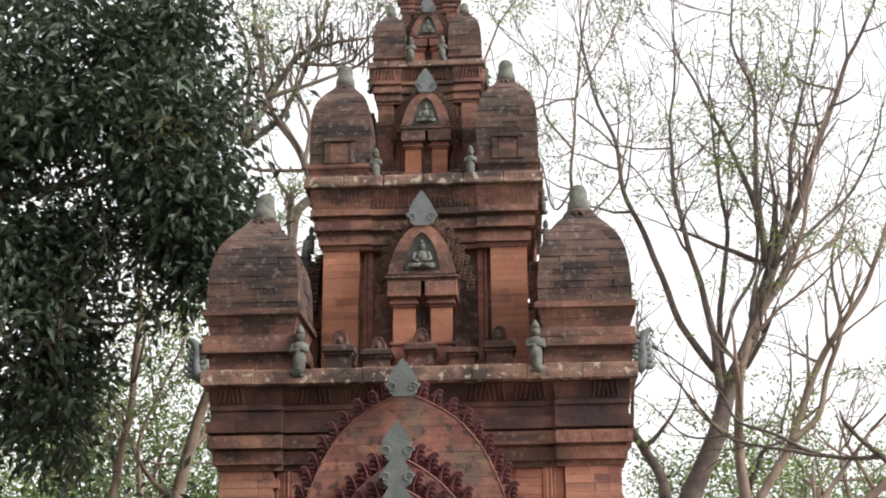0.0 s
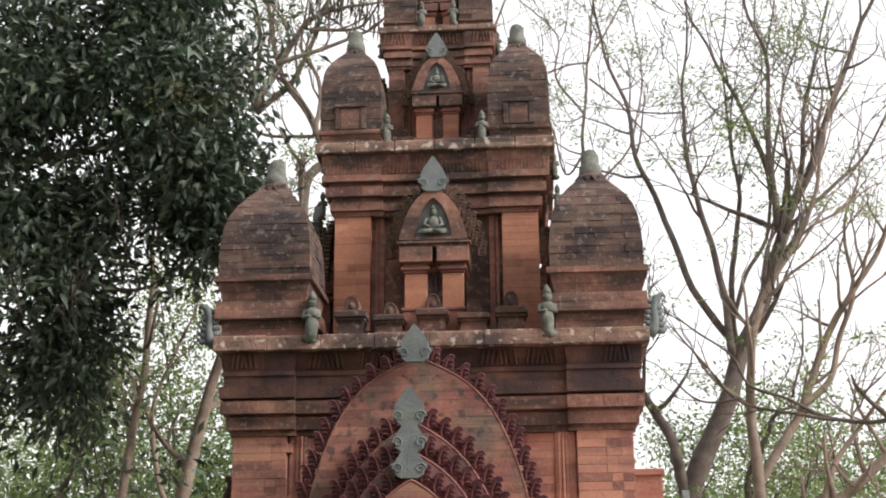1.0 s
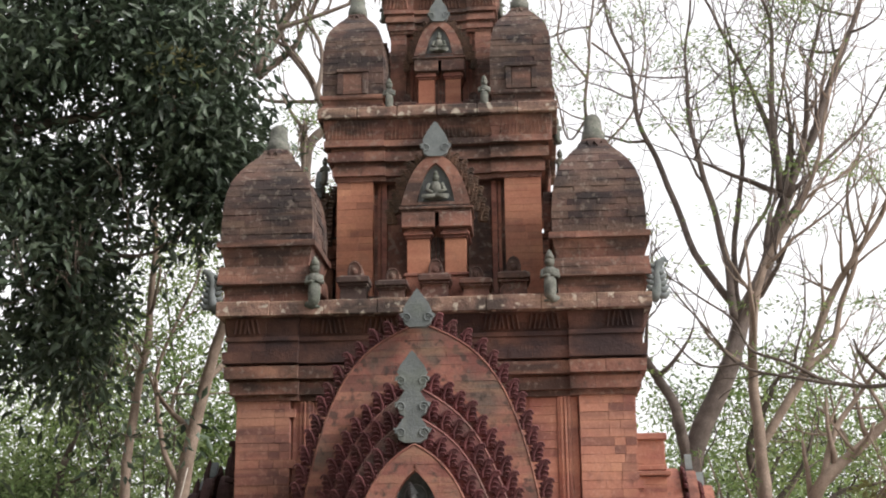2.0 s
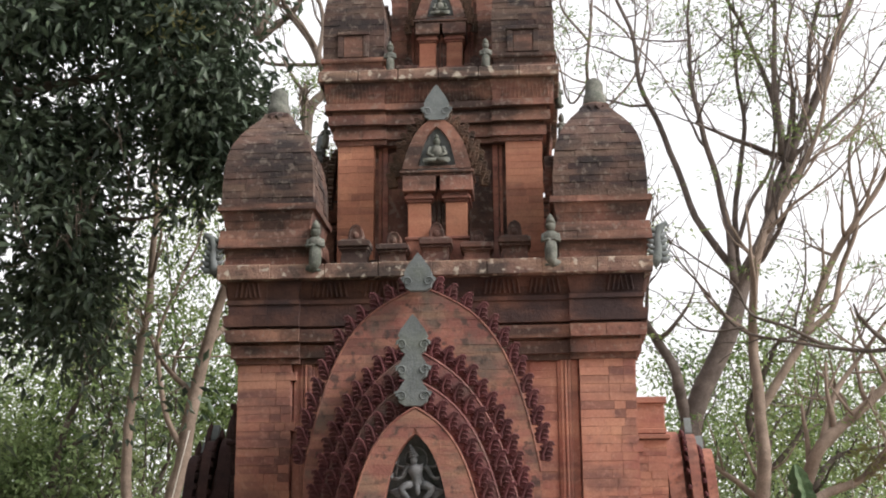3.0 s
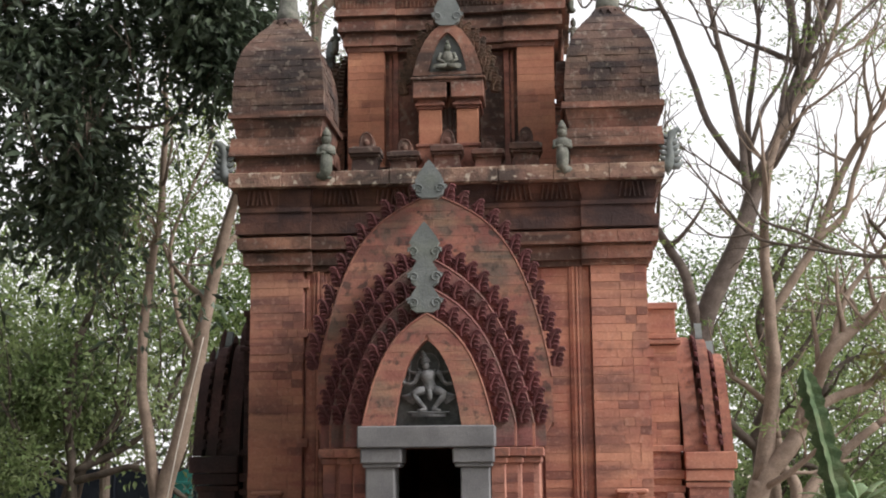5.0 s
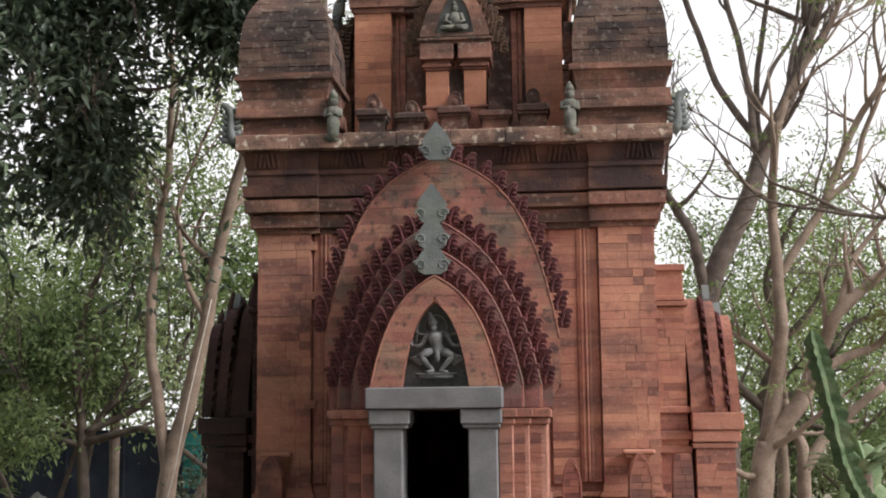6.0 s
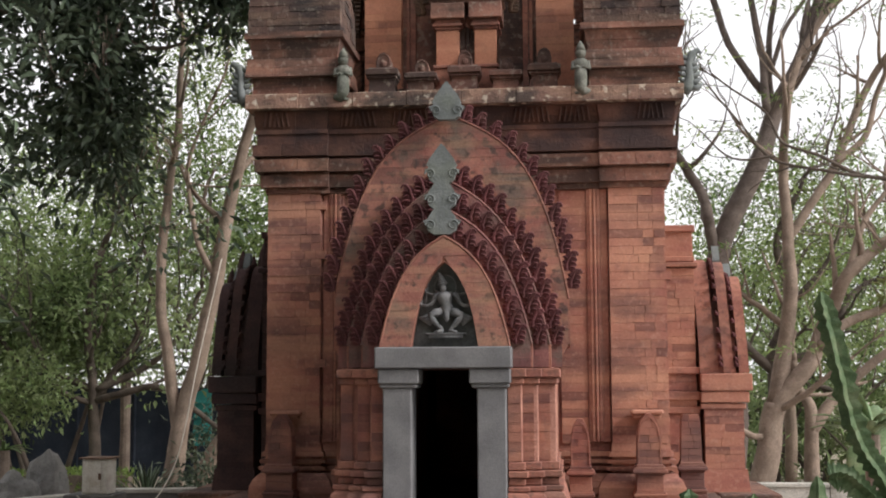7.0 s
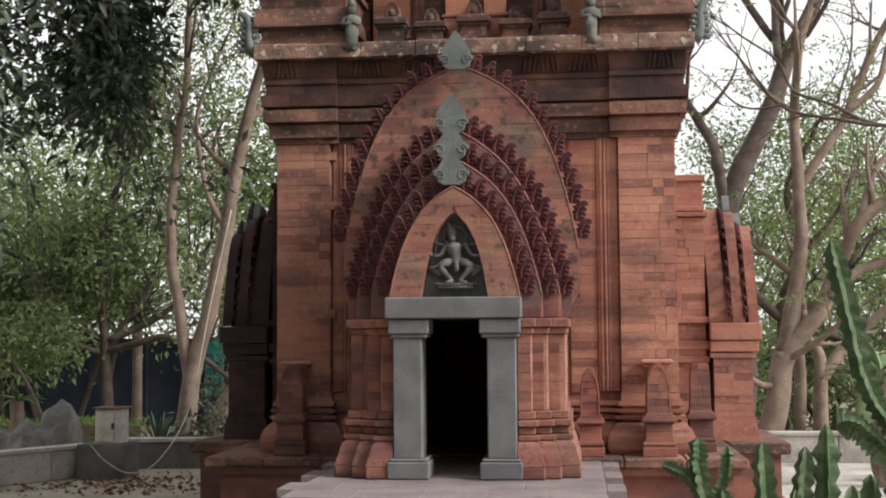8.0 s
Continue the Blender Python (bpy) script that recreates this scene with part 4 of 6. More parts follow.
# ---- porch ----
porch = Geo()
for s in (1, -1):
    a, b = sorted((s * 0.44, s * 0.74))
    porch.box(a, b, -3.1, -1.6, 0.6, 1.69)
porch.box(-0.74, 0.74, -3.1, -1.6, 1.692, 1.86)
porch_body = part("porch", porch, MORTAR, tower, "projecting brick porch with nested pointed arches")
for s in (1, -1):
    for x0, x1, y in ((0.435, 0.525, -3.33), (0.525, 0.635, -3.26), (0.635, 0.77, -3.18)):
        def span(g, e0, e1, yy, za, zb, c=0.006):
            a, b = sorted((s * e0, s * e1))
            g.cbox(a, b, yy, -2.9 if x1 < 0.7 else -1.66, za, zb, c)
        wide = 0.01 if x1 < 0.7 else 0.0
        g = Geo()
        span(g, x0, x1 + wide, y + 0.012, 0.9, 1.58)
        pil = part("porch_pilaster", g, MORTAR, porch_body)
        zz = 1.045
        rows = Geo()
        while zz < 1.575:
            z1 = min(zz + 0.075, 1.58)
            a, b = sorted((s * x0, s * x1))
            if x1 > 0.7:
                side_row(rows, -3.09, -1.7, lambda u, o, h: (s * o, s * u if s > 0 else u, h), zz, z1, x1, x1, 0.22, 0.06)
            zz = z1
        if x1 > 0.7:
            part("pilaster_bricks", rows, BRICK, pil, kind="stuff")
        a, b = sorted((s * x0, s * x1))
        lay(pil, a + 0.001, b - 0.001, y, 1.045, 1.58, STAINED_MESHES)
        for e, o, za, zb in ((0.012, 0.015, 1.58, 1.625), (0.03, 0.035, 1.627, 1.69), (0.02, 0.02, 0.985, 1.04), (0.04, 0.045, 0.935, 0.98), (0.02, 0.02, 0.88, 0.93), (0.05, 0.05, 0.84, 0.876)):
            g = Geo()
            span(g, x0, x1 + e + wide, y - o, za, zb)
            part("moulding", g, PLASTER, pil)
        g = Geo()
        a, b = sorted((s * x0, s * (x1 + 0.1)))
        g.cbox(a, b, y - 0.125, -2.9 if x1 < 0.7 else -1.75, 0.58, 0.665, 0.01)
        v, f, back = [], [], -2.9 if x1 < 0.7 else -1.75
        for zz, e in ((0.667, 0.108), (0.70, 0.098), (0.74, 0.086), (0.775, 0.077), (0.80, 0.069), (0.82, 0.058), (0.832, 0.04), (0.838, 0.015)):
            v += [(s * x0, y - 0.015 - e, zz), (s * (x1 + e - 0.01), y - 0.015 - e, zz), (s * (x1 + e - 0.01), back, zz), (s * x0, back, zz)]
        for j in range(7):
            for k in range(4):
                q = (4 * j + k, 4 * j + (k + 1) % 4, 4 * j + 4 + (k + 1) % 4, 4 * j + 4 + k)
                f.append(q if s > 0 else q[::-1])
        f += [(0, 1, 2, 3)[::-s], (28, 29, 30, 31)[::s]]
        g.add(v, f)
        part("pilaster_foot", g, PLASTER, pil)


def arch_courses(parent, half, foot, z0, z1, y, full, inner=None, material=None):
    """Level courses of brick that fill a pointed arch, with an arched hole if inner is given."""
    g = Geo()
    n = round((z1 - foot) / 0.062)
    for r in range(n):
        za, zb = foot + (z1 - foot) * r / n, foot + (z1 - foot) * (r + 1) / n
        a0, a1 = ogive_x(half, z0, z1, full, za), ogive_x(half, z0, z1, full, zb - 0.002)
        spans = [(-a0, a0, -a1, a1)]
        if inner and za < inner[2]:
            b0, b1 = ogive_x(inner[0], inner[1], inner[2], 1.5, za), ogive_x(inner[0], inner[1], inner[2], 1.5, zb)
            spans = [(-a0, -b0, -a1, -b1), (b0, a0, b1, a1)]
        for l0, r0, l1, r1 in spans:
            k = max(1, round((r0 - l0) / RND.uniform(0.15, 0.24)))
            cuts = [i / k + (RND.uniform(-0.25, 0.25) / k if 0 < i < k else 0) for i in range(k + 1)]
            for i in range(k):
                p, q, j = cuts[i], cuts[i + 1] - 0.001 / max(0.02, r0 - l0), RND.uniform(-0.0015, 0.0015)
                v = [(l0 + (r0 - l0) * p, za + 0.0006), (l0 + (r0 - l0) * q, za + 0.0006), (l1 + (r1 - l1) * q, zb - 0.0006), (l1 + (r1 - l1) * p, zb - 0.0006)]
                g.prism(v, y + j, y + 0.05)
    return part("arch_bricks", g, material or ARCH_BRICK, parent, kind="stuff")


# nested arches: half width, foot, tip, front, back
ARCHES = [(0.46, 1.842, 2.62, -3.40, -3.15), (0.61, 1.86, 2.83, -3.26, -3.05), (0.735, 1.86, 3.06, -3.12, -2.9), (0.83, 1.86, 3.2, -3.0, -2.7), (0.875, 2.2, 3.59, -2.90, -1.66)]
for i, (h, z0, z1, y0, y1) in enumerate(ARCHES):
    g = Geo()
    if i == 0:
        outer, inner = ogive(h, z0, z1), ogive(0.235, z0 + 0.002, 2.44)
        k = len(outer)
        v = [(a, y0, b) for a, b in outer] + [(a, y0, b) for a, b in inner] + [(a, y1, b) for a, b in outer] + [(a, y0 + 0.14, b) for a, b in inner]
        f = []
        for j in range(k - 1):
            f += [(j, j + 1, k + j + 1, k + j), (j, 2 * k + j, 2 * k + j + 1, j + 1), (k + j, k + j + 1, 3 * k + j + 1, 3 * k + j)]
        g.add(v, f)
    elif i < 3:
        g.prism([(h, 1.695)] + ogive(h, z0, z1) + [(-h, 1.695)], y0, y1)
    elif i == 3:
        g.prism([(0.74, 1.695), (0.77, 1.72), (0.86, 1.86)] + ogive(h, z0 + 0.1, z1) + [(-0.86, 1.86), (-0.77, 1.72), (-0.74, 1.695)], y0, y1)
    else:
        g.prism([(h, 1.87)] + ogive(h, z0, z1, 18, 2.15) + [(-h, 1.87)], y0, y1)
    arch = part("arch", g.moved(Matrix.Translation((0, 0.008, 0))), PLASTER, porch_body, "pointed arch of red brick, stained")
    if i == 0:
        arch_courses(arch, h - 0.012, z0, z0, z1 - 0.012, y0, 1.5, (0.237, z0, 2.445))
    elif i < 4:
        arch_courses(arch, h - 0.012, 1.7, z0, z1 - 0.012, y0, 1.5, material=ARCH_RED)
    else:
        arch_courses(arch, h - 0.012, 1.88, z0, z1 - 0.012, y0, 2.15)
    if i in (0, 1, 2, 4):
        rim = [(a, y0 + 0.004, b) for a, b in ogive(h - 0.004, z0, z1, 18, 2.15 if i == 4 else 1.5)]
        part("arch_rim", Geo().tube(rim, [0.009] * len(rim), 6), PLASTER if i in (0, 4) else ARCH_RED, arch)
crockets(porch_body, 0.502, 1.86, 2.64, -3.262, 9, 0.132, hi=0.91)
crockets(porch_body, 0.65, 1.86, 2.86, -3.122, 11, 0.138, hi=0.91)
crockets(porch_body, 0.77, 1.86, 3.08, -3.002, 13, 0.138, hi=0.92)
crockets(porch_body, 0.895, 2.28, 3.56, -2.85, 13, 0.14, lo=0.0, hi=0.92, full=2.0)
leaf_plate(porch_body, -0.01, -3.0, 3.53, 0.24, 0.29)
leaf_plate(porch_body, -0.02, -3.3, 2.64, 0.245, 0.655, 3)
part("niche_back", Geo().prism(ogive(0.245, 1.83, 2.46), -3.29, -3.2), SLATE, porch_body, "dark slate niche behind the relief")
dancer(porch_body, 0.0, -3.315, 1.945, 0.41)

door_frame = thing("door_frame", "plain grey granite door frame with lintel and block bases", "door frame")
for s in (1, -1):
    def block(e0, e1, y0, za, zb, c=0.008):
        a, b = sorted((s * e0, s * e1))
        return Geo().cbox(a, b, y0, -3.14, za, zb, c)
    jamb = part("jamb", block(0.228, 0.43, -3.43, 0.72, 1.56), GRANITE, door_frame)
    part("jamb_base", block(0.176, 0.47, -3.47, 0.582, 0.70), GRANITE, jamb)
    part("jamb_base_top", block(0.19, 0.457, -3.455, 0.70, 0.722), GRANITE, jamb)
    part("capital", block(0.176, 0.462, -3.46, 1.585, 1.688), GRANITE, jamb)
    part("capital_neck", block(0.19, 0.45, -3.445, 1.556, 1.587), GRANITE, jamb)
part("lintel", Geo().cbox(-0.482, 0.47, -3.48, -3.16, 1.692, 1.84, 0.008), GRANITE, door_frame)

# ---- side porches ----
def tooth_mesh(material):
    """A small upturned carved leaf for the edge of a side arch."""
    g = Geo().box(-0.05, 0.012, 0.0, 0.05, -0.03, 0.012)
    g.tube([(0.0, 0.03, -0.012), (0.02, 0.032, 0.0), (0.028, 0.04, 0.02), (0.018, 0.05, 0.03)], [0.02, 0.018, 0.014, 0.006], 6)
    return g.mesh("side_crocket", material)


TOOTH, TOOTH_DARK = tooth_mesh(CROCKET), tooth_mesh(MOULD_SHADE)
for s in (1, -1):
    turn = Matrix.Rotation(s * math.pi / 2, 4, "Z")
    # the left porch takes the blackened brick, its shade put into the colour
    skin = BRICK if s > 0 else MOULD_SHADE
    g = Geo()
    g.box(-0.39, 0.39, -2.0, -1.6, 0.6, 2.62).box(-0.36, 0.36, -2.0, -1.6, 2.62, 2.95)
    g.moved(turn)
    wing = part("side_porch", g, MORTAR, tower, "false door porch on the tower side")
    bricks = Geo()
    for k in range(29):
        za, zb = 0.6 + 0.07 * k, 0.6 + 0.07 * (k + 1)
        r = Geo()
        h = 0.402
        for q in (1, -1):
            side_row(r, -2.02, -1.68, lambda u, o, zz: (q * o, u, zz), za, zb, h, h, 0.2, 0.06)
        side_row(r, -h, h, lambda u, o, zz: (u, -o, zz), za, zb, 2.022, 2.022, 0.2, 0.06)
        r.moved(turn)
        bricks.add(r.v, r.f)
    for za, zb, h, o in ((2.64, 2.68, 0.44, 2.06), (2.69, 2.74, 0.4, 2.03), (2.74, 2.97, 0.375, 2.02), (2.97, 3.03, 0.4, 2.04), (1.66, 1.72, 0.43, 2.05), (1.42, 1.5, 0.43, 2.05), (1.3, 1.36, 0.43, 2.05)):
        r = Geo().cbox(-h, h, -o, -1.62, za, zb, 0.006)
        r.moved(turn)
        bricks.add(r.v, r.f)
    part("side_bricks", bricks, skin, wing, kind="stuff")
    for q in (1, -1):
        p = Geo()
        a, b = sorted((q * 0.12, q * 0.46))
        p.cbox(a, b, -2.42, -2.08, 0.8, 1.34, 0.01).box(a - 0.03, b + 0.03, -2.47, -2.05, 0.604, 0.8, 0.02)
        p.cbox(a - 0.02, b + 0.02, -2.45, -2.05, 1.34, 1.39, 0.006).cbox(a - 0.035, b + 0.035, -2.48, -2.05, 1.4, 1.5, 0.006).cbox(a - 0.05, b + 0.05, -2.51, -2.05, 1.505, 1.66, 0.008)
        sp = part("side_pilaster", p.moved(turn), skin, wing)
        rows = Geo()
        for k in range(8):
            za, zb = 0.8 + 0.0675 * k, 0.8 + 0.0675 * (k + 1)
            side_row(rows, a, b, lambda u, o, zz: (u, -o, zz), za, zb, 2.43, 2.43, 0.18, 0.05)
            side_row(rows, -2.425, -2.08, lambda u, o, zz: (q * o, u, zz), za, zb, 0.468, 0.468, 0.18, 0.05)
        part("pilaster_bricks", rows.moved(turn), skin, sp, kind="stuff")
    part("false_door", Geo().box(-0.12, 0.12, -2.3, -2.05, 0.6, 1.66).moved(turn), skin, wing)
    for h, z1, y0, y1 in ((0.46, 2.58, -2.49, -2.40), (0.47, 2.72, -2.35, -2.26), (0.44, 2.74, -2.2, -2.06)):
        a = Geo().prism([(h, 1.664)] + ogive(h, 1.72, z1, 14, 7.0) + [(-h, 1.664)], y0, y1)
        a.v = [(x, y + 0.055 * max(0, zz - 1.7), zz) for x, y, zz in a.v]
        a.moved(turn)
        arch = part("side_arch", a, PLASTER if s > 0 else MOULD_SHADE, wing, "" if s > 0 else "pointed arch black with mould and painted shade")
        for k in range(14 if y0 < -2.3 else 0):
            for q in (1, -1):
                x, zz, nx, nz = ogive_at(h, 1.72, z1, 0.02 + 0.058 * k, 7.0)
                tooth = new("crocket", TOOTH if s > 0 else TOOTH_DARK)
                tooth.parent = arch
                tooth.matrix_local = turn @ Matrix.Translation((q * (x + 0.004), y1 + 0.055 * (zz - 1.7), zz + 0.02)) @ Matrix.Diagonal((0.75 * q, 0.75, 0.75, 1))
    part("side_gable", Geo().prism([(0.445, 1.664)] + ogive(0.445, 1.72, 2.55) + [(-0.445, 1.664)], -2.375, -2.05).moved(turn), PLASTER if s > 0 else MOULD_SHADE, wing)
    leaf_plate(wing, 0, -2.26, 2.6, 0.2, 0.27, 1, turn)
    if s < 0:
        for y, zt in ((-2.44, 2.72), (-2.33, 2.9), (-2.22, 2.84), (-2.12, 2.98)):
            part("flame_finial", Geo().tube([(0, y, 2.3), (0, y, zt - 0.2), (0, y + 0.01, zt - 0.08), (0, y + 0.015, zt)], [0.055, 0.05, 0.035, 0.004], 8).moved(turn), MOULD_SHADE, wing)
    leaf_plate(wing, 0, -2.36, 2.46, 0.18, 0.24, 1, turn)

# ---- platform and steps before the door ----
steps = thing("entrance_steps", "grey stone landing with toothed edge and steps before the door", "steps")
for i, (y, zt) in enumerate(((-4.4, 0.578), (-4.72, 0.46), (-5.04, 0.345), (-5.36, 0.23), (-5.68, 0.115))):
    tread = part("tread", Geo().box(-1.0, 1.02, y + 0.01, -2.17, zt - 0.06, zt - 0.004), PAVING, steps)
    for r in range(6 if i == 0 else 1):
        ya, yb = (-2.09 - 0.375 * (r + 1), -2.09 - 0.375 * r) if i == 0 else (y, y + 0.36)
        if i == 0 and r == 5:
            ya = y
        cuts = [-1.005, -0.56, -0.12, 0.28, 0.66, 1.03] if r % 2 else [-1.005, -0.74, -0.32, 0.1, 0.5, 1.03]
        for a, b in zip(cuts, cuts[1:]):
            part("paving_slab", Geo().cbox(a + 0.0015, b - 0.0015, ya + 0.0015, yb - 0.0015, zt - 0.065, zt + RND.uniform(-0.002, 0.002), 0.004), PAVING, tread)
        if i == 0 and r % 2 == 0:
            for s, e in ((1, 1.03), (-1, 1.005)):
                a, b = sorted((s * (e + 0.002), s * (e + 0.125)))
                part("edge_slab", Geo().cbox(a, b, ya, yb, zt - 0.06, zt - 0.003, 0.004), PAVING, tread)
    part("riser", Geo().box(-0.92, 0.94, y + 0.06, -2.17, 0.0, zt - 0.067), BRICK, tread)
part("threshold", Geo().box(-0.45, 0.45, -2.0, 0.9, 0.602, 0.61), PAVING, steps)
part("landing_back", Geo().cbox(-1.0, 1.02, -2.086, -2.0, 0.52, 0.575, 0.004), PAVING, steps)

# ---- ground, walls and the garden ----
ground = part("ground", Geo().box(-150, 150, -60, 260, -0.4, 0.0), SOIL)
tagged(ground, "sandy ground with fallen leaves", "ground", kind="structure")
pavement = part("pavement", Geo().cbox(2.75, 12, -9, 3.2, -0.05, 0.03, 0.01), CONCRETE)
tagged(pavement, "pale grey paving beside the temple", "pavement", kind="structure")


def low_wall(name, p, q, h, thick, material, label, n):
    """A low garden wall from p to q with a capping, in cast lengths."""
    d = Vector((q[0] - p[0], q[1] - p[1], 0))
    m = Matrix.Translation((p[0], p[1], 0)) @ Matrix.Rotation(math.atan2(d.y, d.x), 4, "Z")
    L = d.length
    w = thing(name, label, "garden wall", kind="structure")
    for i in range(n):
        a, b = L * i / n, L * (i + 1) / n
        part("wall_panel", Geo().cbox(a + 0.004, b - 0.004, -thick / 2, thick / 2, 0, h - 0.05, 0.006).moved(m), material, w)
        part("coping", Geo().cbox(a + 0.002, b - 0.002, -thick / 2 - 0.02, thick / 2 + 0.02, h - 0.048, h, 0.008).moved(m), CONCRETE, w)
    return w


low_wall("wall_left", (-7.0, -2.1), (-4.62, 1.9), 0.37, 0.14, CONCRETE, "low stained concrete garden wall", 7)
low_wall("wall_back", (-4.6, 2.6), (2.4, 3.3), 0.36, 0.16, DARK_CONCRETE, "low dark concrete wall with a pale coping", 6)
low_wall("wall_right", (2.42, 3.62), (10, 3.3), 0.37, 0.16, CONCRETE, "low pale grey concrete garden wall", 5)

pedestal = part("concrete_pedestal", Geo().cbox(-4.67, -4.12, 1.42, 1.9, 0, 0.385, 0.01), DARK_CONCRETE)
tagged(pedestal, "dark concrete pedestal under an electric box", "pedestal")
ebox = thing("electric_box", "grey painted metal electric box with a rusty lid", "electric box")
part("case", Geo().cbox(-4.47, -4.18, 1.45, 1.72, 0.388, 0.77, 0.008), BOX_PAINT, ebox)
part("door", Geo().cbox(-4.46, -4.25, 1.435, 1.449, 0.41, 0.75, 0.004), BOX_PAINT, ebox)
part("side_panel", Geo().cbox(-4.24, -4.185, 1.437, 1.449, 0.4, 0.76, 0.004), BOX_PAINT, ebox)
part("lid", Geo().cbox(-4.50, -4.15, 1.42, 1.75, 0.772, 0.79, 0.004), RUST, ebox, "rusty sheet lid")
part("latch", Geo().cbox(-4.275, -4.245, 1.41, 1.436, 0.55, 0.62, 0.004), RUST, ebox, "dark latch")


def curve_pts(pts, n):
    """Points along a smooth line through pts."""
    P = [Vector(p) for p in pts]
    P = [P[0] * 2 - P[1]] + P + [P[-1] * 2 - P[-2]]
    out = []
    for i in range(1, len(P) - 2):
        for k in range(n):
            t = k / n
            a, b, c, d = P[i - 1], P[i], P[i + 1], P[i + 2]
            out.append(0.5 * (2 * b + (c - a) * t + (2 * a - 5 * b + 4 * c - d) * t * t + (3 * b - a - 3 * c + d) * t ** 3))
    return out + [P[-2]]


cab = curve_pts([(-4.5, 1.40, 0.38), (-4.31, 1.38, 0.2), (-4.03, 1.37, 0.08), (-3.75, 1.5, 0.22), (-3.66, 2.3, 0.75), (-3.75, 3.4, 1.9), (-3.6, 3.86, 3.2)], 6)
tagged(part("hanging_cable", Geo().tube(cab, [0.008] * len(cab), 6), CABLE, None, smooth=True), "pale cable hanging from the electric box to a tree", "cable")


def rock(x, y, z, r, seed):
    g = Geo().blob((0, 0, 0), (1, 1, 1), 18, 12)
    v = []
    for p in g.v:
        q = Vector(p)
        k = 1 + 0.35 * noise.noise(q * 1.3 + Vector((seed, 0, 0))) + 0.12 * noise.noise(q * 3.7 + Vector((0, seed, 0)))
        v.append((x + q.x * r[0] * k, y + q.y * r[1] * k, max(0, z + q.z * r[2] * k)))
    g.v = v
    return tagged(part("garden_rock", g, ROCK), "rough grey garden rock beside the low wall", "rock", "garden rocks")


rock(-5.5, 2.0, 0.24, (0.28, 0.28, 0.34), 1.0)
rock(-5.36, 2.6, 0.34, (0.24, 0.26, 0.43), 5.3)
rock(-5.95, 2.3, 0.2, (0.28, 0.3, 0.3), 9.1)


# ---- plants ----
def unit(a):
    return a / np.maximum(np.linalg.norm(a, axis=1, keepdims=True), 1e-6)


def leaf_mesh(name, pts, dirs, length, width, material, rng, fold=0.35):
    """Many folded leaves as one mesh: base, two sides and tip each."""
    n = len(pts)
    d = unit(dirs)
    side = unit(np.cross(d, rng.normal(size=(n, 3)) + np.array([0, 0, 1.2])))
    nrm = np.cross(side, d)
    L = (length * rng.uniform(0.6, 1.3, n))[:, None]
    w = (width * rng.uniform(0.7, 1.2, n))[:, None]
    mid = pts + d * L * 0.45
    v = np.stack([pts, mid + side * w * 0.5 + nrm * w * fold, pts + d * L - nrm * L * 0.08, mid - side * w * 0.5 + nrm * w * fold], 1).reshape(-1, 3)
    k = np.arange(n)[:, None] * 4
    f = np.concatenate([k + np.array([[0, 1, 2]]), k + np.array([[0, 2, 3]])], 1).reshape(-1, 3)
    me = bpy.data.meshes.new(name)
    me.vertices.add(len(v))
    me.vertices.foreach_set("co", v.ravel())
    me.loops.add(f.size)
    me.loops.foreach_set("vertex_index", f.ravel().astype(np.int32))
    me.polygons.add(len(f))
    me.polygons.foreach_set("loop_start", np.arange(0, f.size, 3, dtype=np.int32))
    me.update(calc_edges=True)
    me.materials.append(material)
    return me


def clumps(centres, per, spread, droop, rng, flat=1.0):
    """Leaf roots and directions round clump centres; flat: height of a clump as a share of its width."""
    c = np.repeat(np.asarray(centres), per, 0)
    off = rng.normal(size=c.shape) * spread * np.array([1, 1, flat])
    d = unit(off) * 0.8 + rng.normal(size=c.shape) * 0.45
    d[:, 2] -= droop
    return c + off, d


def in_blobs(blobs, count, rng, hollow=0.0):
    """Clump centres spread through several ellipsoids (centre, radii, share), thinner where a noise is low."""
    out = []
    total = sum(b[2] for b in blobs)
    for c, r, share in blobs:
        k, want = 0, int(count * share / total)
        while k < want:
            p = rng.normal(size=3)
            p = p / np.linalg.norm(p) * rng.uniform(0, 1) ** 0.42
            q = np.array(c) + p * np.array(r)
            if noise.noise(Vector(q * 0.9)) * 0.9 + rng.uniform(-0.25, 0.5) < hollow:
                continue
            out.append(q)
            k += 1
    return np.array(out)


def grow(geo, p, d, length, radius, depth, rng, tips, spread=0.55, rise=0.12, kids=(2, 4), sides=6, bend=0.16):
    """A limb that bends, tapers and branches; tips collects the twig ends with their directions."""
    pts, radii = [Vector(p)], [radius]
    d = Vector(d).normalized()
    steps = 5 if depth else 4
    for i in range(steps):
        d = (d + Vector(rng.normal(size=3)) * bend + Vector((0, 0, rise))).normalized()
        pts.append(pts[-1] + d * length / steps)
        radii.append(max(radius * (1 - 0.62 * (i + 1) / steps), 0.006))
    geo.tube(pts, radii, max(3, sides))
    tips.append((pts[-1], d.copy(), depth))
    if depth:
        for _ in range(rng.integers(kids[0], kids[1] + 1)):
            i = int(rng.integers(2, steps + 1))
            a = Vector(rng.normal(size=3))
            e = (d + a * spread).normalized()
            grow(geo, pts[i], e, length * rng.uniform(0.5, 0.8), radii[i] * rng.uniform(0.55, 0.8), depth - 1, rng, tips, spread, rise, kids, sides - 1, bend)


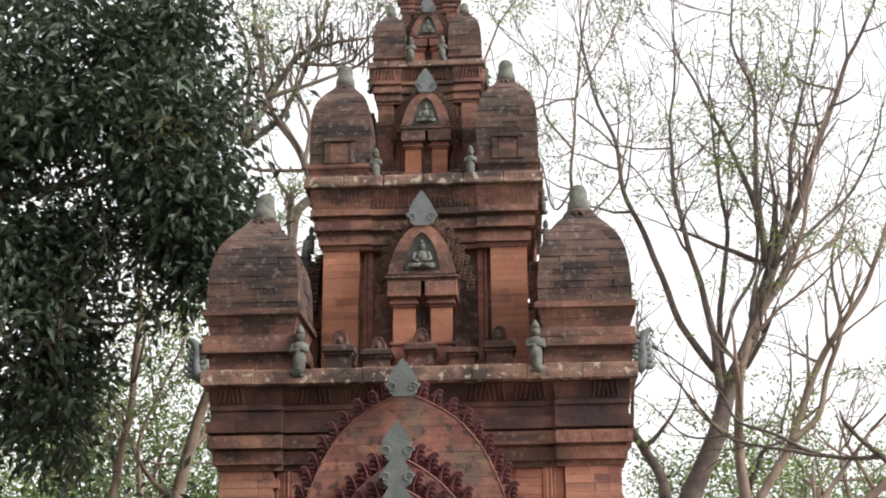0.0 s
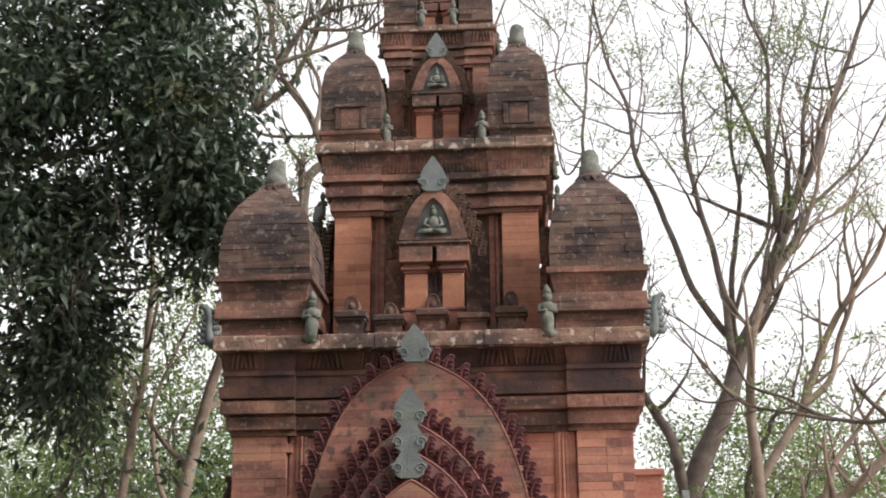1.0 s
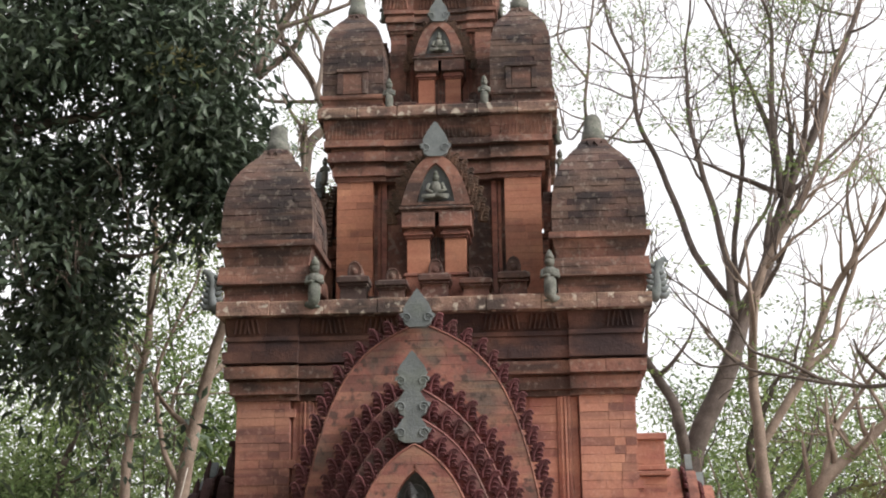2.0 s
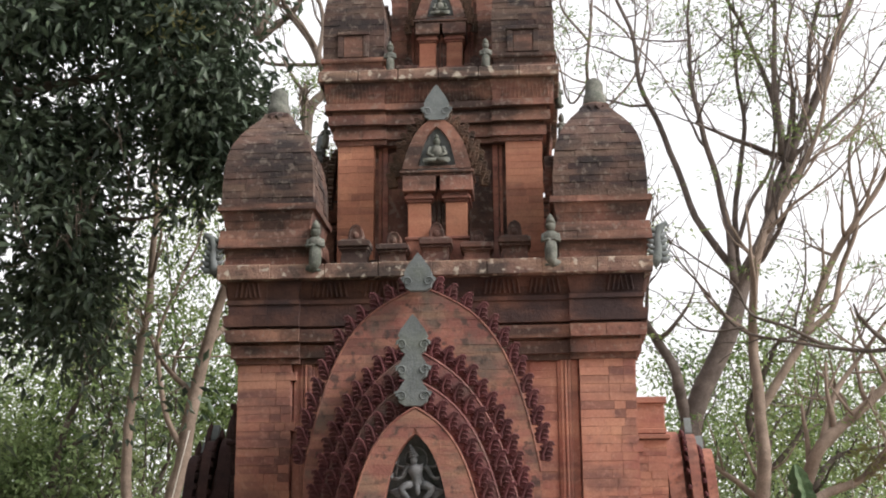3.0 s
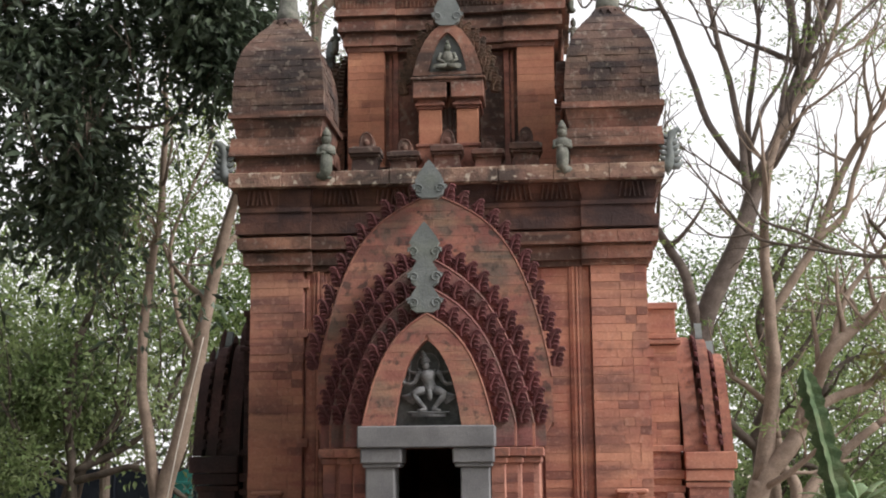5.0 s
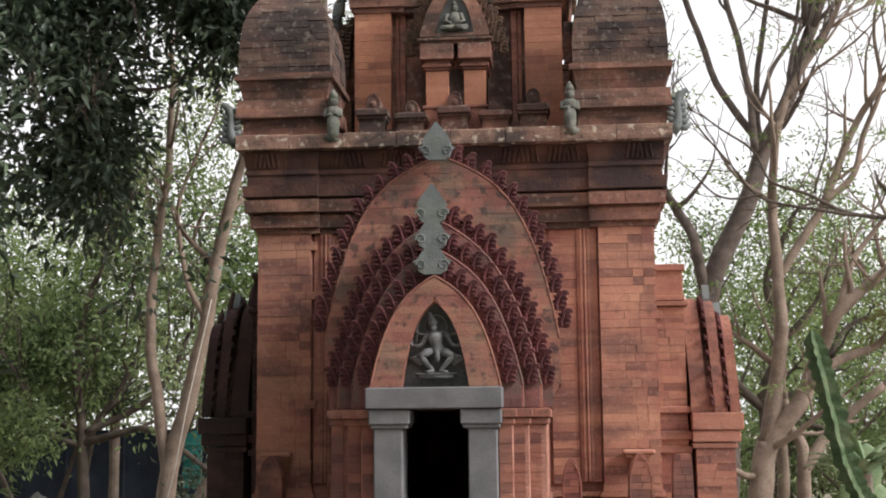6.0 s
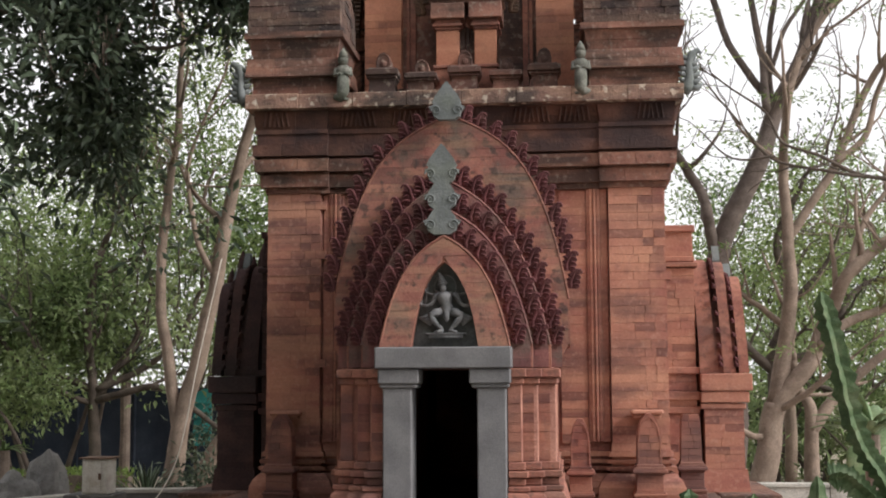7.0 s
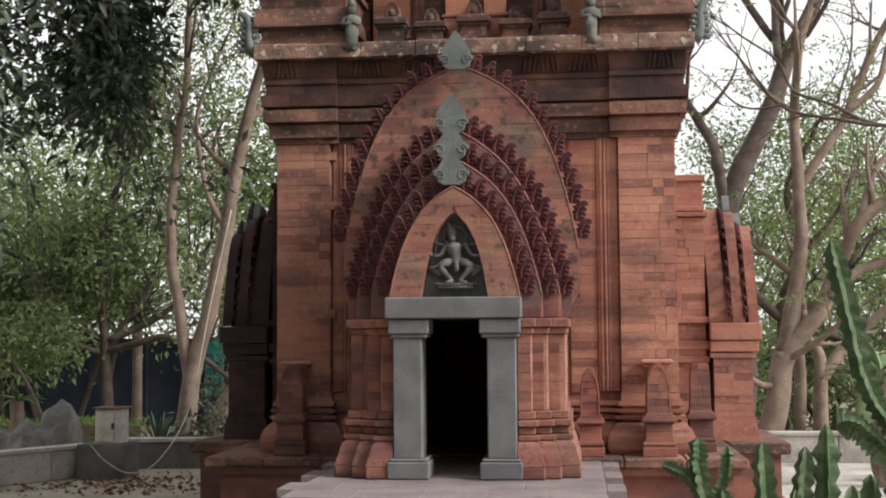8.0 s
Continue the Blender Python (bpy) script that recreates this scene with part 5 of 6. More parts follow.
def limb(geo, pts, r0, r1, rng, tips, every=0.55, reach=1.4, depth=2, start=0.35, sides=9, **kw):
    """A main limb along a line, with branches that grow from its upper part."""
    line = curve_pts(pts, 5)
    n = len(line)
    line = [p + Vector((noise.noise(p * 1.7), noise.noise(p * 1.7 + Vector((7, 0, 0))), 0)) * 0.05 for p in line]
    radii = [r0 + (r1 - r0) * i / (n - 1) for i in range(n)]
    geo.tube(line, radii, sides)
    run = 0.0
    for i in range(1, n):
        run += (line[i] - line[i - 1]).length
        if i / n > start and run > every:
            run = 0.0
            d = (line[i] - line[i - 1]).normalized()
            e = (d * 0.7 + Vector(rng.normal(size=3)) * 0.6 + Vector((0, 0, 0.25))).normalized()
            grow(geo, line[i], e, reach * rng.uniform(0.6, 1.2), min(radii[i] * 0.6, 0.05), depth, rng, tips, **kw)
    grow(geo, line[-1], line[-1] - line[-2], reach, r1, depth, rng, tips, **kw)


def tree(name, label, limbs, bark, leaf, seed, per=14, leaf_size=(0.06, 0.02), keep=0.5, droop=0.1, spread=0.12, extra=None, smooth=True, flat=1.0, **kw):
    """limbs: lists of (points, root radius, end radius)."""
    rng = np.random.default_rng(seed)
    t = thing(name, label, "tree")
    g, tips = Geo(), []
    for pts, r0, r1 in limbs:
        limb(g, pts, r0, r1, rng, tips, **kw)
    part("trunk", g, bark, t, smooth=smooth)
    ends = [np.array(p) for p, d, k in tips if k < 2 and rng.uniform() < keep]
    if extra is not None:
        ends = ends + list(extra)
    if ends:
        p, d = clumps(ends, per, spread, droop, rng, flat)
        crown = new("crown", leaf_mesh("crown", p, d, leaf_size[0], leaf_size[1], leaf, rng))
        crown.parent = t
        tagged(crown, kind="stuff")
    return t


# bare trees with a few feathery leaves against the sky
BARE = "nearly leafless tree with thin branches and sparse feathery leaves"
A = dict(keep=0.13, per=60, leaf_size=(0.092, 0.024), spread=0.22, flat=0.12, every=0.27, reach=1.25, depth=2, kids=(1, 3), bend=0.13, rise=0.12)
tree("bare_tree", BARE, [
    ([(2.9, 4.6, 0), (3, 4.6, 1.4), (2.8, 4.6, 3.1), (3.4, 4.6, 4.4), (3.6, 4.7, 5.1), (3.8, 4.5, 5.5), (4.1, 4.6, 6.2), (4.4, 4.7, 7), (4.7, 4.5, 7.6), (5.1, 4.6, 8.5), (5.6, 4.7, 9.7), (6.1, 4.5, 10.7)], 0.17, 0.02),
    ([(3.5, 4.5, 5.1), (3.5, 4.6, 5.7), (3.4, 4.7, 6.5), (3.2, 4.5, 7.3), (3.1, 4.6, 8.1), (3.1, 4.7, 9), (3.2, 4.5, 9.9)], 0.06, 0.014),
    ([(3.5, 4.7, 5.4), (3.1, 4.8, 6.1), (2.7, 4.9, 7.3), (2.4, 4.7, 8), (2.3, 4.8, 8.9), (2, 4.9, 9.8), (1.9, 4.7, 10.7)], 0.055, 0.014),
    ([(4.3, 4.7, 7), (4.2, 4.8, 7.9), (4, 4.9, 8.6), (3.6, 4.7, 9.4), (3.3, 4.8, 10.2)], 0.05, 0.014),
    ([(4.2, 4.3, 6.8), (4.2, 4.4, 8.2), (4.3, 4.5, 9.2), (4, 4.3, 10.1), (4.1, 4.4, 11.2)], 0.045, 0.012),
    ([(4.3, 4.3, 6.7), (4.6, 4.4, 7.7), (4.7, 4.5, 8.5), (4.9, 4.3, 9.1), (5.2, 4.4, 10.2)], 0.045, 0.012),
    ([(4.4, 4.8, 6.9), (5.1, 4.9, 7.5), (5.7, 5, 8.1), (6.1, 4.8, 8.9)], 0.035, 0.012),
    ([(3.55, 4.6, 5.5), (3.7, 4.5, 6.1), (4.1, 4.6, 6.7), (4.2, 4.4, 7.5), (4.4, 4.5, 8.5), (4.8, 4.6, 9.8)], 0.035, 0.012),
    ([(3.6, 4.7, 5.1), (3.6, 4.8, 6.1), (3.8, 4.9, 7.4), (3.7, 4.7, 8.3), (3.7, 4.8, 9.6)], 0.05, 0.014),
    ([(2.8, 4.6, 3.1), (2.7, 4.5, 3.8), (2.5, 4.6, 4.3), (2.3, 4.4, 4.6), (2.1, 4.5, 5.1), (1.9, 4.6, 6.2)], 0.085, 0.03),
], BARK_GREY, LEAF_MID, 3, **{**A, "start": 0.4})
tree("bare_tree", BARE, [
    ([(3.1, 3.9, 0), (3.2, 3.85, 0.4), (3.33, 3.9, 1.0), (3.42, 3.9, 1.3)], 0.18, 0.13),
    ([(3.33, 3.9, 0.95), (3.42, 3.9, 1.3), (3.5, 4, 1.8), (3.6, 3.8, 2.7), (3.6, 3.9, 3.5), (3.6, 4, 4.2), (3.6, 3.8, 4.7), (3.8, 3.9, 5.6), (4.3, 4, 6.4), (4.6, 3.8, 7.1), (4.9, 3.9, 8.1)], 0.108, 0.02),
    ([(3.3, 3.9, 0.85), (3.45, 3.88, 1.3), (3.8, 3.9, 1.8), (4.1, 4, 2.4), (4.3, 3.8, 2.9), (4.8, 3.9, 3.3), (5.5, 4, 3.9)], 0.135, 0.05),
    ([(3.9, 3.8, 2), (4.3, 3.9, 2.3), (4.8, 4, 2.5), (5.3, 3.8, 2.9)], 0.07, 0.04),
    ([(4.3, 3.8, 2.9), (4.5, 3.9, 3.5), (4.8, 4, 3.9), (5.2, 3.8, 4.4)], 0.05, 0.02),
], BARK_PALE, LEAF_MID, 8, **{**A, "start": 0.5})
tree("bare_tree", BARE, [
    ([(3.9, 6, 0), (3.9, 5.9, 2), (4, 6, 3.5), (4, 5.9, 3.6), (4.7, 6, 4.7), (5.2, 6.1, 5.8), (5.5, 5.9, 6.3), (6, 6, 7), (6.4, 6.1, 7.9)], 0.09, 0.03),
    ([(4.6, 5.9, 4.6), (5.1, 6, 5), (5.3, 6.1, 5.6), (5.5, 5.9, 6.3), (5.5, 6, 7.2), (5.8, 6.1, 8.1)], 0.055, 0.016),
], BARK_PALE, LEAF_MID, 12, **{**A, "start": 0.45})
tree("bare_tree", BARE, [
    ([(5.9, 3.4, 0), (6.0, 3.4, 2.2), (5.7, 3.4, 3.5), (5.1, 3.3, 4.05)], 0.08, 0.035),
    ([(5.2, 3.3, 4), (4.8, 3.4, 4), (4.4, 3.5, 4.1), (3.9, 3.3, 4.3), (3.5, 3.4, 4.5), (3.3, 3.5, 4.9), (2.8, 3.3, 5.2)], 0.03, 0.012),
    ([(4.7, 3.3, 4), (4.1, 3.4, 4.1), (3.4, 3.5, 4.3), (3, 3.3, 4.7), (2.6, 3.4, 5.2)], 0.024, 0.01),
    ([(4, 3.3, 4.3), (4.2, 3.4, 5), (4.2, 3.5, 5.8)], 0.018, 0.008),
    ([(3.4, 3.3, 4.3), (2.9, 3.4, 4.3), (2.5, 3.5, 4.7)], 0.018, 0.008),
], BARK_DARK, LEAF_MID, 19, **{**A, "every": 0.5, "reach": 0.7, "depth": 1, "keep": 0.2, "bend": 0.25})
tree("bare_tree", BARE, [
    ([(1.6, 7, 0), (1.9, 7, 4), (2.1, 7, 6.5)], 0.08, 0.04),
    ([(2.1, 6.9, 6.1), (1.9, 7, 7.4), (1.8, 7.1, 8.6), (1.8, 6.9, 9.4), (1.9, 7, 10.5), (2.1, 7.1, 11.8), (2.2, 6.9, 12.7)], 0.04, 0.012),
    ([(1.8, 6.9, 8.9), (1.5, 7, 8.6), (1.3, 7.1, 9.4), (1.2, 6.9, 10)], 0.02, 0.01),
    ([(1.9, 6.9, 10.2), (2.4, 7, 9.8), (2.9, 7.1, 9.1), (3.3, 6.9, 8.4)], 0.02, 0.01),
    ([(1.8, 6.9, 9.6), (1.4, 7, 10.3), (1.4, 7.1, 11.1), (0.8, 6.9, 11.7)], 0.022, 0.01),
    ([(1.9, 6.9, 10.5), (1.6, 7, 10.5), (1.2, 7.1, 10.4), (0.8, 6.9, 10.4)], 0.018, 0.009),
    ([(2, 6.9, 10.7), (2.4, 7, 11.4), (2.8, 7.1, 12.3)], 0.02, 0.009),
    ([(1.8, 7.1, 8.3), (2.5, 7.2, 9.1), (2.8, 7.3, 10.4), (2.7, 7.1, 11.3)], 0.022, 0.01),
    ([(0.6, 6.7, 9.6), (0.3, 6.8, 10.6), (0.6, 6.9, 11.7), (1.1, 6.7, 12.4)], 0.03, 0.012),
], BARK, LEAF_MID, 21, **{**A, "start": 0.3, "keep": 0.2, "reach": 0.9})
tree("bare_tree", BARE, [
    ([(-3.6, 6.9, 9.9), (-3.1, 7, 10.9), (-2.8, 7.1, 11.5), (-2.4, 6.9, 11.6), (-1.5, 7, 11.8)], 0.075, 0.02),
    ([(-2.3, 6.9, 8.9), (-2.7, 7, 9.8), (-3.1, 7.1, 10.4), (-3.3, 6.9, 11.1), (-3.5, 7, 12.3), (-3.7, 7.1, 13.1)], 0.07, 0.02),
    ([(-3.7, 7.1, 10.1), (-3.6, 7.2, 11), (-3.7, 7.3, 11.9), (-4.1, 7.1, 12.8)], 0.05, 0.016),
    ([(-3.6, 7.1, 9.9), (-3, 7.2, 10.5), (-2.7, 7.3, 11.3), (-2.3, 7.1, 12.3), (-2.3, 7.2, 13.1)], 0.06, 0.018),
    ([(-2.6, 7, 9.4), (-3.4, 7.1, 9.5), (-3.8, 7.2, 9.8)], 0.035, 0.02),
    ([(-3.2, 6.7, 10.6), (-2.4, 6.8, 10.9), (-1.6, 6.9, 11.3), (-1.1, 6.7, 11.7)], 0.045, 0.012),
    ([(-2.5, 6.7, 9.3), (-2.5, 6.8, 10.3), (-2.8, 6.9, 10.9), (-2.7, 6.7, 11.8)], 0.045, 0.014),
    ([(-2.7, 6.9, 11.3), (-2, 7, 11.3), (-1.7, 7.1, 11.6), (-1.4, 6.9, 12)], 0.035, 0.012),
    ([(-1.9, 7, 0), (-2.4, 7, 5), (-2.7, 6.9, 8.2), (-2.4, 7, 9)], 0.09, 0.08),
], BARK, LEAF_MID, 33, **{**A, "start": 0.15, "keep": 0.2, "every": 0.26, "reach": 0.95, "bend": 0.22})
pod_rng = random.Random(5)
pods_tree = bpy.data.objects["bare_tree.005"]
for k in range(46):
    x, y, z = pod_rng.uniform(-2.7, -1.3), pod_rng.uniform(6.6, 7.3), pod_rng.uniform(11.65, 12.3)
    L = pod_rng.uniform(0.3, 0.52)
    part("seed_pod", Geo().tube([(x, y, z), (x + 0.02, y, z - L * 0.5), (x - 0.01, y, z - L)], [0.02, 0.034, 0.008], 6, 0.6), BARK_DARK, pods_tree, "brown hanging seed pod")

tree("gnarled_tree", "small gnarled tree with pinkish pale bark", [
    ([(3.92, 4.6, 0), (3.97, 4.6, 0.6), (3.97, 4.6, 1.1), (3.93, 4.6, 1.32), (3.8, 4.6, 1.52), (3.75, 4.6, 1.85)], 0.11, 0.05),
    ([(3.97, 4.6, 0.95), (4.12, 4.6, 1.2), (4.3, 4.6, 1.42), (4.6, 4.6, 1.7), (5.0, 4.6, 2.0)], 0.09, 0.05),
], BARK_PALE, LEAF_MID, 29, keep=0.3, per=20, leaf_size=(0.12, 0.04), spread=0.14, every=0.6, reach=0.4, depth=1, kids=(1, 2), bend=0.3, start=0.6)
tree("tangled_tree", "dark tangled tree with crooked bare branches", [
    ([(3.7, 6.5, 0), (3.85, 6.5, 1.0), (3.8, 6.5, 1.9), (4.05, 6.4, 2.7), (3.9, 6.4, 3.6), (4.3, 6.4, 4.5)], 0.15, 0.03),
    ([(3.8, 6.5, 1.7), (3.3, 6.4, 2.3), (3.2, 6.4, 3.1), (2.9, 6.4, 3.8)], 0.08, 0.02),
    ([(3.85, 6.5, 1.8), (4.5, 6.4, 2.1), (5.0, 6.5, 2.9), (5.7, 6.5, 3.1)], 0.08, 0.02),
    ([(4.0, 6.4, 2.6), (4.5, 6.4, 3.2), (4.9, 6.5, 3.9)], 0.05, 0.018),
    ([(3.8, 6.5, 1.3), (4.4, 6.3, 1.5), (4.9, 6.3, 1.3), (5.5, 6.3, 1.8)], 0.05, 0.02),
], BARK_DARK, LEAF_MID, 27, keep=0.25, per=30, leaf_size=(0.1, 0.04), spread=0.16, every=0.35, reach=0.9, depth=3, kids=(1, 3), bend=0.4, start=0.3)

# forked tree with pale bark
tree("forked_tree", "forked tree with smooth pale grey-brown bark", [
    ([(-4.27, 4, 0), (-4.22, 4, 0.6), (-4.1, 4, 1.25), (-3.72, 4, 2.78), (-3.49, 4, 4.12), (-3.2, 4, 5.1), (-2.7, 4, 6.4)], 0.145, 0.05),
    ([(-4.16, 4, 0.9), (-4.28, 4, 1.7), (-4.45, 4, 2.64), (-4.4, 4, 3.76), (-4.28, 4.1, 5.0), (-4.25, 4.1, 6.3)], 0.09, 0.04),
    ([(-3.7, 4, 2.95), (-3.95, 3.9, 3.5), (-4.1, 3.9, 4.4), (-3.8, 3.9, 5.3)], 0.045, 0.02),
    ([(-4.05, 4.4, 0), (-3.92, 4.4, 0.45), (-3.7, 4.4, 0.85), (-3.45, 4.4, 1.25), (-3.1, 4.4, 1.9)], 0.12, 0.08),
], BARK_PALE, LEAF_MID, 41, keep=0.5, per=20, leaf_size=(0.09, 0.035), spread=0.16, every=0.7, reach=1.0, depth=2, start=0.55)
tree("spreading_tree", "low spreading tree with dark trunk and level limbs", [
    ([(-6.1, 6, 0), (-6.05, 6, 0.8), (-6.1, 6, 1.5), (-6.2, 6, 2.5), (-6.0, 6, 3.6)], 0.095, 0.05),
    ([(-6.05, 6, 1.35), (-5.6, 5.9, 1.45), (-5.1, 5.9, 1.55), (-4.75, 5.9, 1.35), (-4.4, 5.9, 1.1)], 0.06, 0.04),
    ([(-6.05, 6, 1.5), (-5.5, 6.1, 1.75), (-4.9, 6.1, 2.2), (-4.5, 6.1, 3.0)], 0.06, 0.03),
    ([(-6.1, 6, 1.5), (-6.6, 6, 1.7), (-7.2, 6, 1.9), (-7.8, 6, 2.6)], 0.06, 0.03),
    ([(-6.05, 6, 1.4), (-5.7, 6.2, 2.0), (-5.3, 6.2, 2.9), (-5.5, 6.2, 3.7)], 0.05, 0.02),
    ([(-6.1, 6, 1.3), (-6.6, 5.8, 1.55), (-6.9, 5.7, 2.2), (-7.4, 5.7, 2.9)], 0.045, 0.02),
], BARK_DARK, LEAF_LIGHT, 44, keep=0.9, per=18, leaf_size=(0.13, 0.06), spread=0.2, every=0.5, reach=1.1, depth=2, start=0.4)


def bush(name, label, blobs, count, per, size, leaf, seed, droop=0.15, spread=0.2, hollow=-0.1, stems=2, category="shrub"):
    """A leafy mass on stems, uneven and with gaps."""
    rng = np.random.default_rng(seed)
    t = thing(name, label, category)
    c = in_blobs(blobs, count, rng, hollow)
    p, d = clumps(c, per, spread, droop, rng)
    p[:, 2] = np.maximum(p[:, 2], 0.03)
    crown = new("crown", leaf_mesh("crown", p, d, size[0], size[1], leaf, rng))
    crown.parent = t
    tagged(crown, kind="stuff")
    for (cx, cy, cz), r, share in blobs:
        for _ in range(stems):
            q = Vector((cx, cy, cz)) + Vector(rng.normal(size=3) * np.array(r) * 0.5)
            b = Vector((cx + rng.normal() * 0.25, cy + rng.normal() * 0.25, 0))
            line = curve_pts([b, b.lerp(q, 0.5) + Vector(rng.normal(size=3)) * 0.15, q], 4)
            part("stem", Geo().tube(line, [0.05 - 0.038 * i / (len(line) - 1) for i in range(len(line))], 5), BARK_DARK, t, smooth=True)
    return t


GT = "broad green garden tree with light between its leaves"
bush("leafy_tree", GT, [((-7.2, 8, 3.6), (2.2, 1.6, 2.4), 3), ((-4.6, 8.5, 3.9), (1.5, 1.4, 2.0), 2), ((-9.2, 8.5, 3.0), (1.6, 1.5, 2.4), 2), ((-5.4, 9.2, 6.6), (2.0, 1.3, 1.5), 1.6), ((-3.2, 9.5, 5.6), (0.9, 1.2, 1.2), 0.7)], 450, 54, (0.105, 0.046), LEAF_MID, 61, category="tree", spread=0.19)
bush("leafy_tree", GT, [((4.2, 11, 4.0), (1.8, 1.5, 2.1), 3), ((6.6, 11.5, 4.0), (2.0, 1.5, 1.9), 3), ((8.9, 12, 3.8), (1.8, 1.5, 1.8), 2)], 150, 84, (0.10, 0.042), LEAF_MID, 62, category="tree", spread=0.2)
bush("leafy_tree", GT, [((-1.5, 12, 4.2), (2.2, 1.5, 2.2), 2), ((1.6, 12, 3.6), (2.2, 1.5, 2.0), 2)], 220, 40, (0.10, 0.04), LEAF_MID, 63, category="tree", spread=0.26)
bush("garden_shrub", "dense grey-green shrub behind the low wall", [((4.4, 6.6, 0.8), (1.2, 0.7, 0.9), 2), ((6.3, 6.2, 0.9), (1.3, 0.7, 1.1), 2), ((3.4, 8.2, 1.2), (1.0, 0.7, 1.2), 1)], 210, 24, (0.2, 0.04), LEAF_LIGHT, 64)
bush("garden_shrub", "loose green shrub with broad leaves", [((5.6, 7.8, 1.5), (2.2, 0.8, 1.5), 2)], 120, 34, (0.12, 0.055), LEAF_LIGHT, 65)
# the third mass, at y -3.2, is unseen and added to shade the tower's left foot
bush("garden_shrub", "leafy green shrub at the garden edge", [((-6.9, 6.4, 2.5), (1.4, 0.7, 0.9), 2), ((-8.5, 6.0, 1.9), (0.9, 0.7, 0.9), 1), ((-5.3, -3.2, 1.4), (1.0, 1.3, 1.4), 4), ((-6.95, 5.4, 1.5), (0.6, 0.35, 0.5), 0.5)], 550, 44, (0.11, 0.05), LEAF_LIGHT, 66)
bush("garden_shrub", "low dark green shrub beside the trees", [((-3.55, 3.5, 0.22), (0.4, 0.25, 0.22), 1), ((-4.3, 6.5, 0.6), (0.7, 0.5, 0.6), 1)], 90, 26, (0.1, 0.035), LEAF_DARK, 67, stems=3)
bush("leafy_tree", "pale green trees further back in the garden", [((-10.5, 14, 3.8), (3, 1.4, 3.0), 4), ((-5.6, 14.5, 4.2), (2.6, 1.4, 2.9), 4), ((6.2, 15.5, 3.8), (3.5, 1.4, 2.6), 3)], 760, 54, (0.115, 0.052), LEAF_LIGHT, 73, category="trees", spread=0.32, hollow=-0.25)
far = bush("distant_trees", "hazy distant trees beyond the garden", [((-13, 18, 1.9), (5, 1.5, 2.6), 2), ((-5, 19, 1.9), (4, 1.5, 2.5), 2), ((5, 19, 1.9), (4, 1.5, 2.5), 2), ((13, 18, 1.9), (5, 1.5, 2.6), 2)], 850, 34, (0.18, 0.085), LEAF_PALE, 68, spread=0.6, category="trees")

# large dark tree whose crown hangs in from the side
rng_d = np.random.default_rng(71)
CROWN = [((-5.3, 2.4, 8.6), (2.1, 1.6, 2.3), 5), ((-3.5, 2.2, 7.5), (1.05, 1.1, 1.7), 2.6), ((-3.25, 2.2, 6.6), (0.9, 0.9, 1.0), 1.6), ((-3.7, 2.2, 9.6), (0.8, 1.0, 1.2), 1.2), ((-4.9, 2.2, 6.1), (1.15, 1.0, 1.3), 1.8), ((-4.65, 2.2, 4.7), (0.7, 0.6, 1.05), 1.2), ((-6.6, 2.6, 6.0), (1.2, 1.2, 2.2), 1.6),
         # these crown masses are out of view, added to shade the tower's left side
         ((-7.6, -1.2, 7.6), (2.0, 2.4, 2.0), 2), ((-6.5, -2.0, 6.4), (1.2, 2.0, 2.6), 5), ((-5.9, -4.6, 8.4), (1.2, 1.8, 2.2), 4), ((-4.95, -2.5, 3.8), (0.95, 1.5, 2.3), 5), ((-4.6, -4.2, 6.0), (1.3, 1.6, 2.0), 4)]
tree("mango_tree", "large dark green tree with drooping glossy leaves", [
    ([(-8.6, 3, 0), (-8.5, 3, 2.5), (-8.0, 2.8, 4.8), (-7.0, 2.6, 6.6), (-5.6, 2.4, 8.0), (-4.2, 2.2, 8.8)], 0.32, 0.07),
    ([(-7.6, 2.7, 5.6), (-6.2, 2.5, 6.2), (-5.0, 2.2, 6.0), (-4.2, 2.2, 5.6)], 0.12, 0.03),
    ([(-6.6, 2.5, 7.0), (-5.6, 2.4, 7.3), (-4.4, 2.2, 7.4), (-3.2, 2.1, 7.6)], 0.09, 0.03),
    ([(-6.2, 2.5, 7.4), (-5.8, 2.4, 8.8), (-5.0, 2.4, 10.2)], 0.09, 0.03),
    ([(-5.0, 2.2, 6.0), (-4.7, 2.2, 5.3), (-4.5, 2.2, 4.4)], 0.04, 0.015),
    # limb added to carry the unseen crown masses
    ([(-8.4, 3, 3.4), (-8.2, 1.0, 5.4), (-7.6, -1.2, 7.0), (-6.4, -4.0, 6.4)], 0.16, 0.05),
], BARK, LEAF_DARK, 72, keep=0.5, per=25, leaf_size=(0.18, 0.07), spread=0.2, droop=0.35, every=0.6, reach=0.9, depth=2, start=0.3, extra=in_blobs(CROWN, 2350, rng_d, 0.03))
young = new("young_leaves", leaf_mesh("young_leaves", *clumps(in_blobs([((-3.25, 1.25, 7.6), (0.4, 0.2, 0.2), 1)], 7, rng_d, -1), 10, 0.1, 0.1, rng_d), 0.12, 0.032, LEAF_YOUNG, rng_d))
young.parent = bpy.data.objects["mango_tree"]
tagged(young, "yellow-brown young leaves", kind="stuff")
sprig = new("young_leaves", leaf_mesh("young_leaves", *clumps(in_blobs([((4.85, 3.85, 2.7), (0.22, 0.1, 0.12), 1)], 6, rng_d, -1), 12, 0.1, 0.2, rng_d), 0.14, 0.05, LEAF_YOUNG, rng_d))
sprig.parent = bpy.data.objects["bare_tree.001"]
